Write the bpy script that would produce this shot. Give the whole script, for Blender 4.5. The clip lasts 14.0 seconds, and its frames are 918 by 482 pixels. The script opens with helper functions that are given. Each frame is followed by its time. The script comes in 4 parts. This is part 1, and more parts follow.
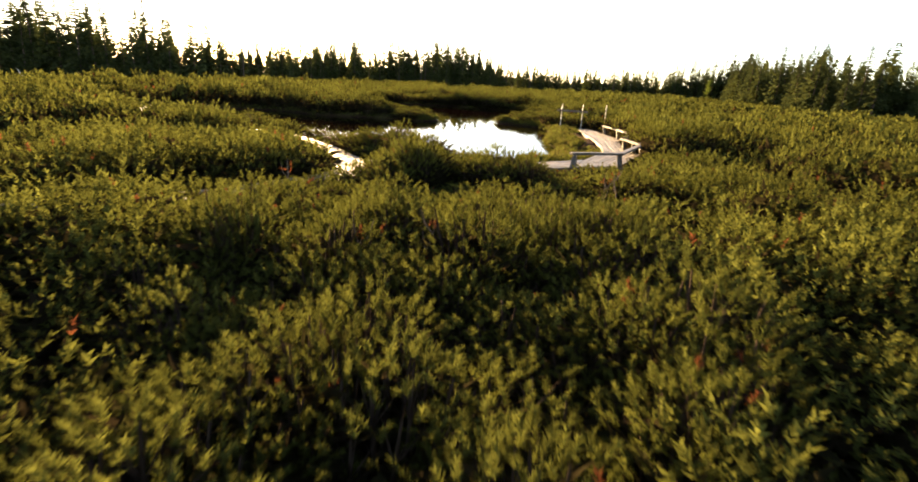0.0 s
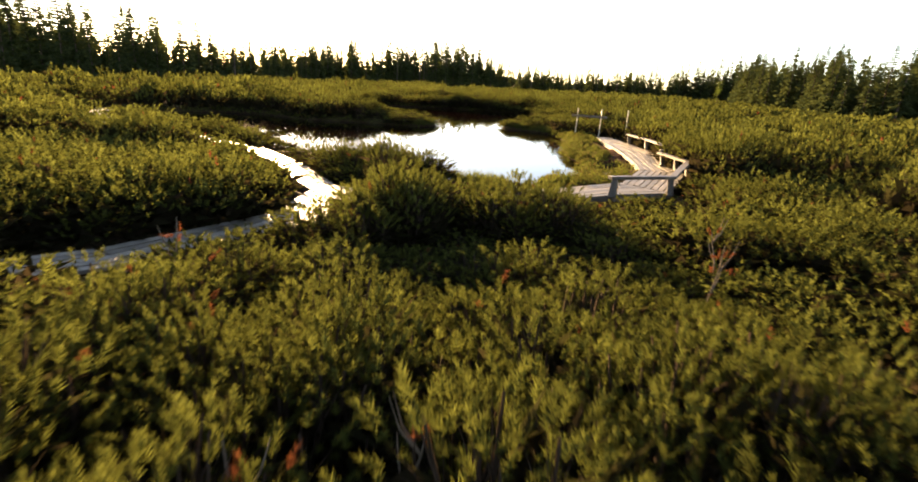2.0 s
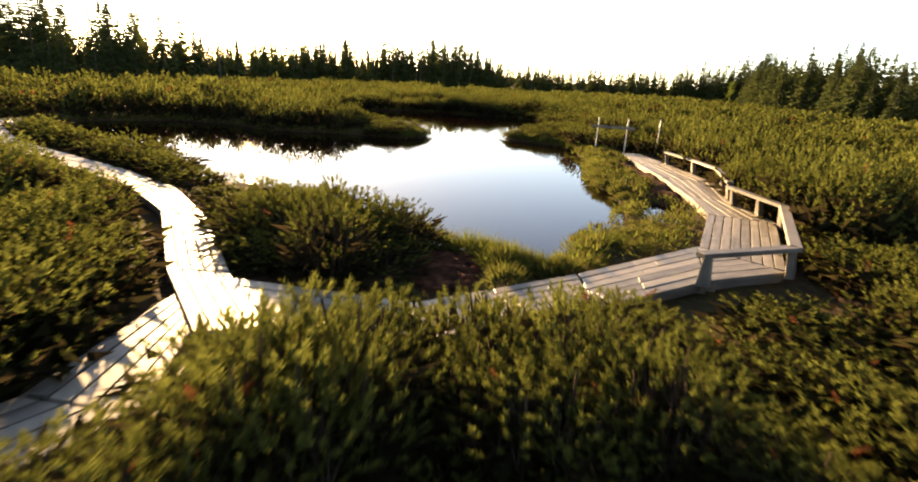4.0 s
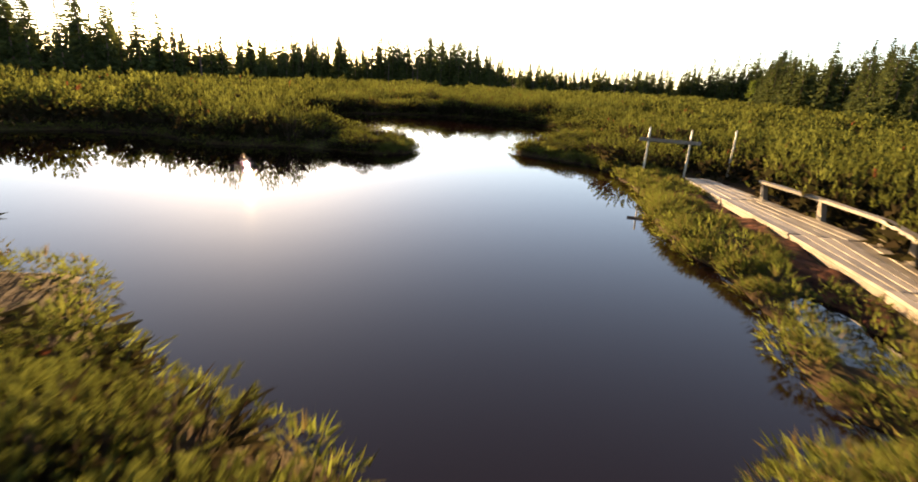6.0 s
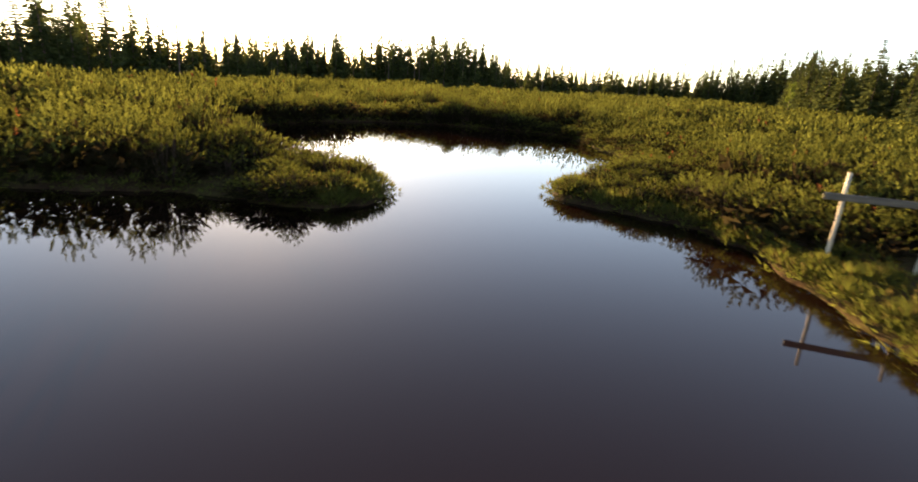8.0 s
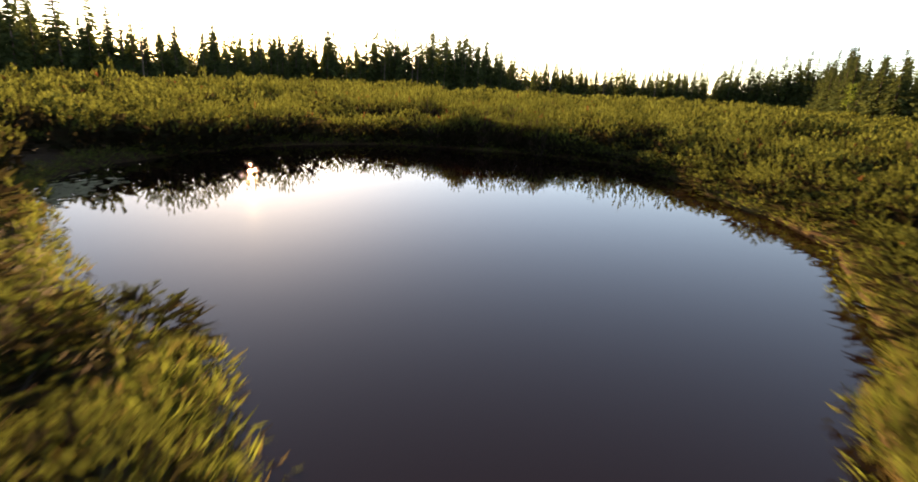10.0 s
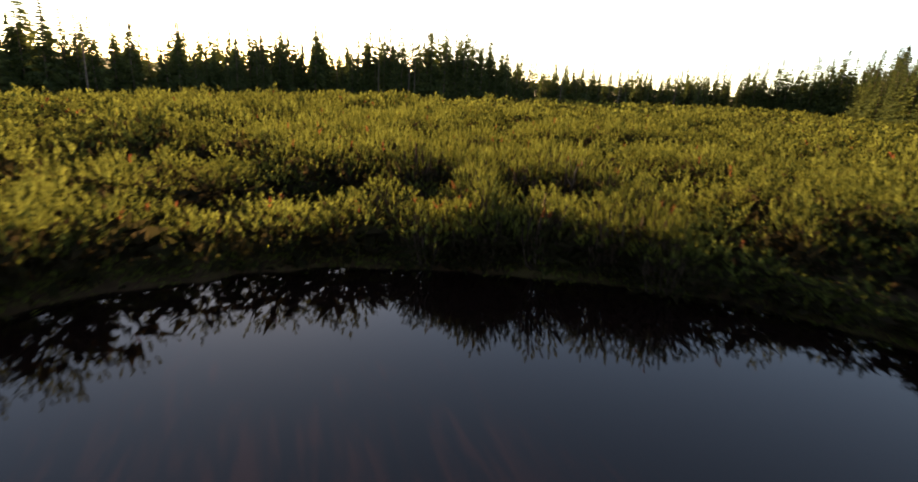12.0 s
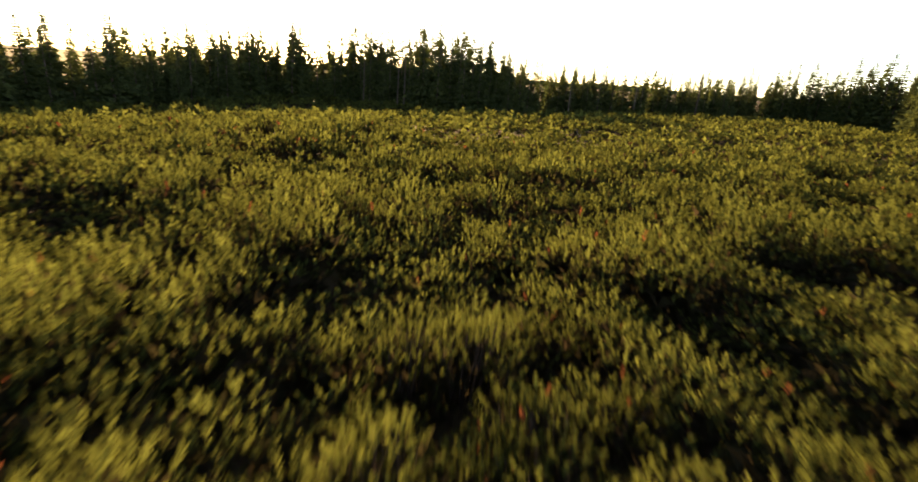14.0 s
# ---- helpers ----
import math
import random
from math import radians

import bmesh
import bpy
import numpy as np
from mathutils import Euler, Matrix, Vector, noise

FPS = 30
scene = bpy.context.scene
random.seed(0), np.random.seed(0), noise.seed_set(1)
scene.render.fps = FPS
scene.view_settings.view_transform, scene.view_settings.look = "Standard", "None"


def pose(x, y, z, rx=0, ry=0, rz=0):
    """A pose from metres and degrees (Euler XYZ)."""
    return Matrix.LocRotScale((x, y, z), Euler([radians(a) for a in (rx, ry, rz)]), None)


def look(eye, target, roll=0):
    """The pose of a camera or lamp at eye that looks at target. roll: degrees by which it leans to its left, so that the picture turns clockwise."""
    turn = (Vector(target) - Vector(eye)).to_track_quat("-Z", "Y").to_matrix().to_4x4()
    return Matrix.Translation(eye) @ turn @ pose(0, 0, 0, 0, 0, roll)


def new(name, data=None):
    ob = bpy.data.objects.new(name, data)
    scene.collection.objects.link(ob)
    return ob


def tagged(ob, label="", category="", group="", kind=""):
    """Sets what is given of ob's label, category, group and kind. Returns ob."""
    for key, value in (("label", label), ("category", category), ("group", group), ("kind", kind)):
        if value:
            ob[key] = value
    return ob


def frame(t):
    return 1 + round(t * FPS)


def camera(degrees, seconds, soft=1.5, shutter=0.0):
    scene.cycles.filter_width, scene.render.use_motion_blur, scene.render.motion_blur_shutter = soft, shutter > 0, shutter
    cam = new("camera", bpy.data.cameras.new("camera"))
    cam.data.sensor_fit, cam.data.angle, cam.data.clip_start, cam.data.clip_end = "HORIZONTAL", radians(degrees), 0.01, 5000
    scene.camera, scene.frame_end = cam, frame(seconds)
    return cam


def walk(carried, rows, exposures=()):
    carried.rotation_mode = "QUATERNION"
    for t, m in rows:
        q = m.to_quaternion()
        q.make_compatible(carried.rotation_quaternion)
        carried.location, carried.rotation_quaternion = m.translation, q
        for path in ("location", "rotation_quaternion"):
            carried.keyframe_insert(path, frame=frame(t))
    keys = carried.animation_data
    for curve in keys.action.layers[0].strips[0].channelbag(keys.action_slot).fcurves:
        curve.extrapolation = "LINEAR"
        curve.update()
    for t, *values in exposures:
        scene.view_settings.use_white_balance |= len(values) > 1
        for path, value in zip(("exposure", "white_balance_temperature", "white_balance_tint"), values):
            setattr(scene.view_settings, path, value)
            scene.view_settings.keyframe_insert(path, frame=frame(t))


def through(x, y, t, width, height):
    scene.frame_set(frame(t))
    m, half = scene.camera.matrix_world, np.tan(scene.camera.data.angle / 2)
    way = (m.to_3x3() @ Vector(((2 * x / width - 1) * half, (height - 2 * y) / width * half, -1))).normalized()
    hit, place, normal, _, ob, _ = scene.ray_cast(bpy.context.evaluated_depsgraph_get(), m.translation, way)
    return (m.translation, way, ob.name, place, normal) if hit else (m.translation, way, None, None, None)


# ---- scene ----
cam = camera(82.0, 14.0, soft=1.75, shutter=0.45)
PATH = [
    (0, (0.559, -5.314, 2.641), (0.568, -3.402, 2.055), 3.3),
    (0.5, (0.532, -4.383, 2.68), (0.539, -2.471, 2.094), 3.3),
    (1, (0.5, -3.476, 2.706), (0.507, -1.564, 2.119), 3.4),
    (1.5, (0.441, -2.54, 2.674), (0.451, -0.627, 2.088), 3.4),
    (2, (0.38, -1.484, 2.645), (0.394, 0.428, 2.06), 3.5),
    (2.5, (0.353, -0.348, 2.691), (0.369, 1.564, 2.105), 3.4),
    (3, (0.386, 0.915, 2.718), (0.404, 2.828, 2.133), 3.5),
    (3.5, (0.414, 2.221, 2.744), (0.433, 4.133, 2.158), 3.5),
    (4, (0.458, 3.598, 2.797), (0.478, 5.509, 2.21), 3.5),
    (4.2, (0.486, 4.215, 2.789), (0.506, 6.127, 2.2), 3.5),
    (6.3, (0.491, 11.128, 2.643), (0.515, 13.039, 2.054), 3.5),
    (6.5, (0.545, 11.924, 2.625), (0.564, 13.835, 2.037), 3.6),
    (7, (0.556, 13.989, 2.58), (0.575, 15.901, 1.993), 3.6),
    (7.2, (0.558, 14.876, 2.546), (0.575, 16.788, 1.962), 3.7),
    (9.3, (0.022, 24.503, 2.572), (0.033, 26.414, 1.981), 3.9),
    (9.5, (-0.082, 25.577, 2.55), (-0.067, 27.489, 1.964), 3.7),
    (10, (-0.248, 28.422, 2.514), (-0.233, 30.335, 1.93), 3.8),
    (10.5, (-0.396, 31.262, 2.598), (-0.381, 33.175, 2.016), 3.7),
    (11, (-0.647, 34.074, 2.802), (-0.63, 35.987, 2.22), 3.7),
    (11.5, (-0.747, 36.761, 2.927), (-0.73, 38.675, 2.346), 3.7),
    (12, (-0.807, 39.929, 3.187), (-0.792, 41.842, 2.605), 3.6),
    (12.5, (-0.842, 42.846, 3.417), (-0.823, 44.76, 2.835), 3.6),
    (13, (-0.823, 46.382, 3.702), (-0.804, 48.296, 3.12), 3.6),
    (13.5, (-0.657, 49.484, 3.986), (-0.639, 51.398, 3.404), 3.6),
    (14, (-0.546, 53.345, 4.453), (-0.52, 55.254, 3.858), 4.1),
]
walk(cam, [(t, look(eye, target, roll)) for t, eye, target, roll in PATH])

# ---- light ----
SUN_WAY = Vector((-0.363, 0.9155, 0.174)).normalized()
sun_data = bpy.data.lights.new("sun", "SUN")
sun_data.energy, sun_data.angle, sun_data.color = 8.4, radians(0.6), (1.0, 0.765, 0.45)
sun = new("sun", sun_data)
sun.matrix_world = look(SUN_WAY * 200, (0, 0, 0))
world = bpy.data.worlds.new("world")
scene.world = world
world.use_nodes = True
sky = world.node_tree.nodes.new("ShaderNodeTexSky")
sky.sky_type, sky.sun_disc = "NISHITA", False
sky.sun_elevation, sky.sun_rotation = math.asin(SUN_WAY.z), math.atan2(SUN_WAY.x, SUN_WAY.y)
sky.air_density, sky.dust_density, sky.ozone_density, sky.altitude = 0.8, 0.6, 1.5, 1500
world.node_tree.nodes["Background"].inputs["Strength"].default_value = 0.12
world.node_tree.links.new(sky.outputs[0], world.node_tree.nodes["Background"].inputs["Color"])
scene.view_settings.exposure = 2.14
scene.view_settings.use_white_balance = True
scene.view_settings.white_balance_temperature, scene.view_settings.white_balance_tint = 9000, 19


# ---- materials ----
def material(name, roughness=0.8, gloss=0.25):
    m = bpy.data.materials.new(name)
    m.use_nodes = True
    shader = m.node_tree.nodes["Principled BSDF"]
    shader.inputs["Roughness"].default_value = roughness
    shader.inputs["Specular IOR Level"].default_value = gloss
    return m, m.node_tree.nodes, m.node_tree.links, shader


def ramp(nodes, stops):
    r = nodes.new("ShaderNodeValToRGB")
    while len(r.color_ramp.elements) < len(stops):
        r.color_ramp.elements.new(0.5)
    for e, (at, colour) in zip(r.color_ramp.elements, stops):
        e.position, e.color = at, (*colour, 1)
    return r


def noise_node(nodes, links, scale, detail=4, coords="Object", stretch=(1, 1, 1)):
    where, mapping, tex = nodes.new("ShaderNodeTexCoord"), nodes.new("ShaderNodeMapping"), nodes.new("ShaderNodeTexNoise")
    mapping.inputs["Scale"].default_value = stretch
    links.new(where.outputs[coords], mapping.inputs["Vector"])
    links.new(mapping.outputs[0], tex.inputs["Vector"])
    tex.inputs["Scale"].default_value, tex.inputs["Detail"].default_value = scale, detail
    return tex


def bump(nodes, links, shader, height, strength, distance):
    b = nodes.new("ShaderNodeBump")
    b.inputs["Strength"].default_value, b.inputs["Distance"].default_value = strength, distance
    links.new(height, b.inputs["Height"])
    links.new(b.outputs[0], shader.inputs["Normal"])


def leaf_material(name, stops, through=0.46, roughness=0.6, spread=0.4):
    """Thin foliage: the tone of each shoot picks its colour, and part of the light passes through."""
    m, nodes, links, shader = material(name, roughness, 0.0)
    tone, info, add = nodes.new("ShaderNodeAttribute"), nodes.new("ShaderNodeObjectInfo"), nodes.new("ShaderNodeMath")
    tone.attribute_name = "tone"
    off = nodes.new("ShaderNodeMath")
    off.operation = "MULTIPLY_ADD"
    off.inputs[1].default_value, off.inputs[2].default_value = spread, -spread / 2
    links.new(info.outputs["Random"], off.inputs[0])
    patch = noise_node(nodes, links, 0.45, 3)
    wide = nodes.new("ShaderNodeMath")
    wide.operation = "MULTIPLY_ADD"
    wide.inputs[1].default_value, wide.inputs[2].default_value = 1.0, -0.5
    links.new(patch.outputs[0], wide.inputs[0])
    links.new(off.outputs[0], add.inputs[0])
    links.new(wide.outputs[0], add.inputs[1])
    mix_tone = nodes.new("ShaderNodeMath")
    mix_tone.operation = "MULTIPLY_ADD"
    links.new(tone.outputs["Fac"], mix_tone.inputs[0])
    links.new(add.outputs[0], mix_tone.inputs[1])
    links.new(tone.outputs["Fac"], mix_tone.inputs[2])
    colours = ramp(nodes, stops)
    links.new(mix_tone.outputs[0], colours.inputs[0])
    links.new(colours.outputs[0], shader.inputs["Base Color"])
    glow, mix = nodes.new("ShaderNodeBsdfTranslucent"), nodes.new("ShaderNodeMixShader")
    links.new(colours.outputs[0], glow.inputs["Color"])
    mix.inputs[0].default_value = through
    links.new(shader.outputs[0], mix.inputs[1])
    links.new(glow.outputs[0], mix.inputs[2])
    links.new(mix.outputs[0], nodes["Material Output"].inputs["Surface"])
    return m


# the dark stops up to 0.28 paint the shade inside the bushes
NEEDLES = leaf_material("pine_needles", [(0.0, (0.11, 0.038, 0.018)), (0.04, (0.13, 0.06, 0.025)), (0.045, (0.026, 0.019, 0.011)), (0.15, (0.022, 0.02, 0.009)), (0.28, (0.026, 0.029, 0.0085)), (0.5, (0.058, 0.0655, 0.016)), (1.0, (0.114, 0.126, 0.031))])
SEDGE = leaf_material("sedge_blades", [(0.0, (0.12, 0.078, 0.034)), (0.25, (0.065, 0.06, 0.02)), (0.6, (0.06, 0.074, 0.017)), (1.0, (0.1, 0.115, 0.025))], 0.5)
BIRCH = leaf_material("birch_leaves", [(0.0, (0.055, 0.075, 0.016)), (1.0, (0.1, 0.135, 0.026))], 0.5)
COTTON = leaf_material("bog_cotton", [(0.0, (0.7, 0.68, 0.62)), (1.0, (0.82, 0.8, 0.75))], 0.4, 0.9)
PAD = leaf_material("pondweed_leaves", [(0.0, (0.12, 0.1, 0.06)), (1.0, (0.24, 0.22, 0.13))], 0.15, 0.35)
SPRUCE = leaf_material("spruce_needles", [(0.0, (0.035, 0.045, 0.02)), (0.5, (0.05, 0.065, 0.025)), (1.0, (0.08, 0.095, 0.03))], 0.3, 0.6)


def earth_material():
    m, nodes, links, shader = material("peat_and_moss", 0.95, 0.03)
    a, b = noise_node(nodes, links, 0.35, 6), noise_node(nodes, links, 6.0, 6)
    mixed = nodes.new("ShaderNodeMath")
    mixed.operation = "MULTIPLY_ADD"
    mixed.inputs[1].default_value, mixed.inputs[2].default_value = 0.5, 0.0
    links.new(a.outputs[0], mixed.inputs[0])
    total = nodes.new("ShaderNodeMath")
    total.operation = "MULTIPLY_ADD"
    total.inputs[1].default_value = 0.5
    links.new(b.outputs[0], total.inputs[0])
    links.new(mixed.outputs[0], total.inputs[2])
    colours = ramp(nodes, [(0.3, (0.018, 0.011, 0.008)), (0.48, (0.038, 0.023, 0.013)), (0.58, (0.045, 0.035, 0.014)), (0.72, (0.06, 0.055, 0.018))])
    links.new(total.outputs[0], colours.inputs[0])
    links.new(colours.outputs[0], shader.inputs["Base Color"])
    bump(nodes, links, shader, b.outputs[0], 0.8, 0.05)
    return m


def water_material():
    m, nodes, links, shader = material("bog_water", 0.018, 0.5)
    shader.inputs["Base Color"].default_value = (0.006, 0.0025, 0.002, 1)
    shader.inputs["IOR"].default_value = 1.33
    ripples = noise_node(nodes, links, 1.6, 2, stretch=(1, 0.6, 1))
    bump(nodes, links, shader, ripples.outputs[0], 0.03, 0.02)
    return m


def wood_material(name, dark, light, grain=(1.2, 26, 26)):
    m, nodes, links, shader = material(name, 0.48, 0.45)
    fine, stain = noise_node(nodes, links, 1.0, 6, stretch=grain), noise_node(nodes, links, 2.2, 4)
    info = nodes.new("ShaderNodeObjectInfo")
    total = nodes.new("ShaderNodeMath")
    total.operation = "MULTIPLY_ADD"
    total.inputs[1].default_value = 0.55
    links.new(fine.outputs[0], total.inputs[0])
    links.new(stain.outputs[0], total.inputs[2])
    shift = nodes.new("ShaderNodeMath")
    shift.operation = "MULTIPLY_ADD"
    shift.inputs[1].default_value, shift.inputs[2].default_value = 0.4, -0.45
    links.new(info.outputs["Random"], shift.inputs[0])
    last = nodes.new("ShaderNodeMath")
    links.new(total.outputs[0], last.inputs[0])
    links.new(shift.outputs[0], last.inputs[1])
    colours = ramp(nodes, [(0.2, dark), (0.75, light)])
    links.new(last.outputs[0], colours.inputs[0])
    links.new(colours.outputs[0], shader.inputs["Base Color"])
    bump(nodes, links, shader, fine.outputs[0], 0.5, 0.008)
    return m


def bark_material(name, dark, light):
    m, nodes, links, shader = material(name, 0.95, 0.04)
    tex = noise_node(nodes, links, 14, 5, stretch=(1, 1, 0.3))
    colours = ramp(nodes, [(0.3, dark), (0.7, light)])
    links.new(tex.outputs[0], colours.inputs[0])
    links.new(colours.outputs[0], shader.inputs["Base Color"])
    bump(nodes, links, shader, tex.outputs[0], 0.6, 0.01)
    return m


def mud_material():
    m, nodes, links, shader = material("bare_red_peat", 0.95, 0.02)
    a = noise_node(nodes, links, 5.0, 6)
    colours = ramp(nodes, [(0.35, (0.016, 0.009, 0.007)), (0.52, (0.055, 0.021, 0.012)), (0.68, (0.11, 0.044, 0.024))])
    links.new(a.outputs[0], colours.inputs[0])
    links.new(colours.outputs[0], shader.inputs["Base Color"])
    bump(nodes, links, shader, a.outputs[0], 1.0, 0.06)
    return m


MUD = mud_material()
EARTH, WATER = earth_material(), water_material()
DECK = wood_material("weathered_planks", (0.066, 0.055, 0.042), (0.24, 0.205, 0.16))
BEAM = wood_material("dark_damp_timber", (0.06, 0.045, 0.035), (0.16, 0.125, 0.095))
RAIL = wood_material("grey_rail_timber", (0.045, 0.036, 0.028), (0.15, 0.125, 0.098))
POLE = wood_material("pale_pole_wood", (0.3, 0.25, 0.18), (0.5, 0.43, 0.33), (26, 26, 1.2))
BARK = bark_material("pine_bark", (0.022, 0.015, 0.011), (0.06, 0.042, 0.03))
TRUNK = bark_material("spruce_bark", (0.05, 0.038, 0.03), (0.13, 0.1, 0.08))
STEM = bark_material("grey_dead_stem", (0.07, 0.055, 0.04), (0.17, 0.135, 0.1))
DEADWOOD = bark_material("bleached_dead_wood", (0.3, 0.27, 0.22), (0.6, 0.56, 0.48))


# ---- mesh helpers ----
def quick_mesh(name, verts, tris, mat, tone=None):
    """A mesh from arrays: verts (n, 3), tris (m, 3)."""
    me = bpy.data.meshes.new(name)
    verts, tris = np.asarray(verts, np.float32), np.asarray(tris, np.int32)
    me.vertices.add(len(verts))
    me.vertices.foreach_set("co", verts.ravel())
    me.loops.add(tris.size)
    me.loops.foreach_set("vertex_index", tris.ravel())
    me.polygons.add(len(tris))
    me.polygons.foreach_set("loop_start", np.arange(0, tris.size, 3, dtype=np.int32))
    if tone is not None:
        me.attributes.new("tone", "FLOAT", "POINT").data.foreach_set("value", np.asarray(tone, np.float32))
    me.update(calc_edges=True)
    me.materials.append(mat)
    return me


def part(name, bm, mat, parent, label=""):
    me = bpy.data.meshes.new(name)
    bm.to_mesh(me)
    bm.free()
    me.materials.append(mat)
    ob = new(name, me)
    ob.parent = parent
    return tagged(ob, label)


def mesh_part(name, me, parent, label=""):
    ob = new(name, me)
    ob.parent = parent
    return tagged(ob, label)


def blades(base, way, length, width, rng, curl=0.0):
    """Triangles that grow from base points along ways: (n, 3, 3)."""
    side = np.cross(way, rng.normal(size=way.shape))
    side /= np.linalg.norm(side, axis=1, keepdims=True) + 1e-9
    half = side * np.reshape(width, (-1, 1)) * 0.5
    tip = base + way * np.reshape(length, (-1, 1))
    tip[:, 2] -= curl
    return np.stack([base - half, base + half, tip], 1)


def unit(v):
    return v / (np.linalg.norm(v, axis=-1, keepdims=True) + 1e-9)


def tube(points, radii, sides=4):
    """A tapered limb along points: verts and tris."""
    points, verts, tris = np.asarray(points, float), [], []
    for k, (p, r) in enumerate(zip(points, radii)):
        ahead = unit(points[min(k + 1, len(points) - 1)] - points[max(k - 1, 0)])
        a = unit(np.cross(ahead, (0.31, 0.95, 0.12)))
        b = np.cross(ahead, a)
        for s in range(sides):
            w = 2 * math.pi * s / sides
            verts.append(p + r * (math.cos(w) * a + math.sin(w) * b))
    for k in range(len(points) - 1):
        for s in range(sides):
            i, j = k * sides + s, k * sides + (s + 1) % sides
            tris += [(i, j, j + sides), (i, j + sides, i + sides)]
    return np.array(verts), np.array(tris)


def gather(pieces):
    """Joins (verts, tris) pieces."""
    verts, tris, n = [], [], 0
    for v, t in pieces:
        verts.append(v)
        tris.append(np.asarray(t) + n)
        n += len(v)
    return np.concatenate(verts), np.concatenate(tris)


# ---- plan of the bog ----
POND = np.array([
    (0.2, 12.3), (1.2, 11.6), (1.8, 11.15), (2.3, 11.35), (2.4, 12.0), (2.75, 12.85), (3.1, 13.35), (3.7, 13.3), (4.2, 13.2), (4.35, 13.6), (4.1, 14.0), (4.1, 14.8), (4.4, 15.7), (4.75, 17.2), (4.5, 19.3),
    (4.8, 21.2), (5.2, 22.5), (5.45, 23.7), (5.45, 25.0), (5.5, 26.2), (5.55, 27.2), (5.3, 28.1), (4.85, 28.8), (4.2, 29.35), (3.5, 29.8), (2.95, 30.3), (2.7, 30.9), (2.75, 31.4), (3.4, 32.2),
    (4.5, 33.4), (5.5, 35.5), (6.7, 37.7), (6.8, 39.8), (6.35, 41.8), (6.5, 44.0), (5.4, 46.8), (3.5, 48.0), (1.4, 48.4), (-0.6, 48.6),
    (-2.7, 48.5), (-4.2, 47.8), (-5.8, 46.8), (-7.3, 44.9), (-8.3, 42.7), (-8.8, 40.5), (-8.5, 38.5), (-6.8, 36.3), (-4.7, 34.0), (-3.4, 32.8),
    (-2.3, 32.3), (-1.6, 31.3), (-1.15, 30.3), (-1.05, 29.6), (-1.25, 28.8), (-2.1, 28.2), (-2.9, 28.2), (-4.1, 28.6), (-5.3, 28.8), (-6.8, 28.4),
    (-8.4, 28.3), (-10.8, 29.9), (-13.6, 29.9), (-15.6, 28.6), (-17.0, 26.0), (-14.5, 22.6), (-10.9, 20.7), (-8.6, 18.9), (-6.7, 17.5), (-5.2, 16.1),
    (-4.2, 16.3), (-3.3, 15.1), (-2.1, 13.95), (-0.9, 13.4), (-0.2, 13.0)])


def inside(px, py, poly):
    hit = np.zeros(px.shape, bool)
    for (x0, y0), (x1, y1) in zip(poly, np.roll(poly, -1, 0)):
        cross = ((y0 > py) != (y1 > py)) & (px < (x1 - x0) * (py - y0) / (y1 - y0 + 1e-12) + x0)
        hit ^= cross
    return hit


def to_line(px, py, line, closed=False):
    best = np.full(px.shape, 1e9)
    ends = np.roll(line, -1, 0) if closed else line[1:]
    for (x0, y0), (x1, y1) in zip(line, ends):
        dx, dy = x1 - x0, y1 - y0
        s = np.clip(((px - x0) * dx + (py - y0) * dy) / (dx * dx + dy * dy + 1e-12), 0, 1)
        best = np.minimum(best, np.hypot(px - x0 - s * dx, py - y0 - s * dy))
    return best


def waves(px, py, seed, size):
    """Smooth hills of about that size, from -1 to 1."""
    r = np.random.default_rng(seed)
    out = np.zeros(px.shape)
    for k in range(7):
        a, f, ph = r.uniform(0, 6.283), (0.6 + 0.35 * k) * 6.283 / (size * 2), r.uniform(0, 6.283)
        out += np.sin((px * math.cos(a) + py * math.sin(a)) * f + ph) / (1 + 0.35 * k)
    return out / 3.2


POOL = np.array([(4.7, 15.6), (5.2, 16.7), (5.7, 17.2), (5.85, 16.3), (5.6, 15.3), (5.1, 14.6), (4.7, 14.9)])


def ragged(px, py):
    """Distance to the shore, positive on land, with a frayed line."""
    d = to_line(px, py, POND, True)
    d = np.where(inside(px, py, POND), -d, d)
    e = to_line(px, py, POOL, True)
    d = np.minimum(d, np.where(inside(px, py, POOL), -e, e))
    return d + 0.1 * waves(px, py, 5, 0.5) + 0.06 * waves(px, py, 6, 0.2)


PLATEAU = np.array([(-36, -40), (-34, 10), (-29, 32), (-22, 48), (-17, 66), (-12, 79), (-7, 89), (2, 96), (14, 106), (30, 120), (48, 128), (44, 100), (34, 70), (36, -40)])


def land(px, py):
    """Height of the ground: the pond's basin, a domed bog, and lower ground under the forest round it."""
    d = ragged(px, py)
    bank = np.where(d > 0, 0.02 + 0.16 * np.clip(d / 0.35, 0, 1) ** 0.7, np.clip(d * 0.9, -0.7, 0))
    rough = 0.05 * waves(px, py, 8, 1.3) * np.clip(d, 0, 1)
    off = np.where(inside(px, py, PLATEAU), 0, to_line(px, py, PLATEAU, True))
    fall = np.clip(off * 0.07, 0, 2.4) * np.where(px < 10, 1.0, np.clip(1 - (px - 10) / 60, 0.5, 1))
    return bank + rough - fall


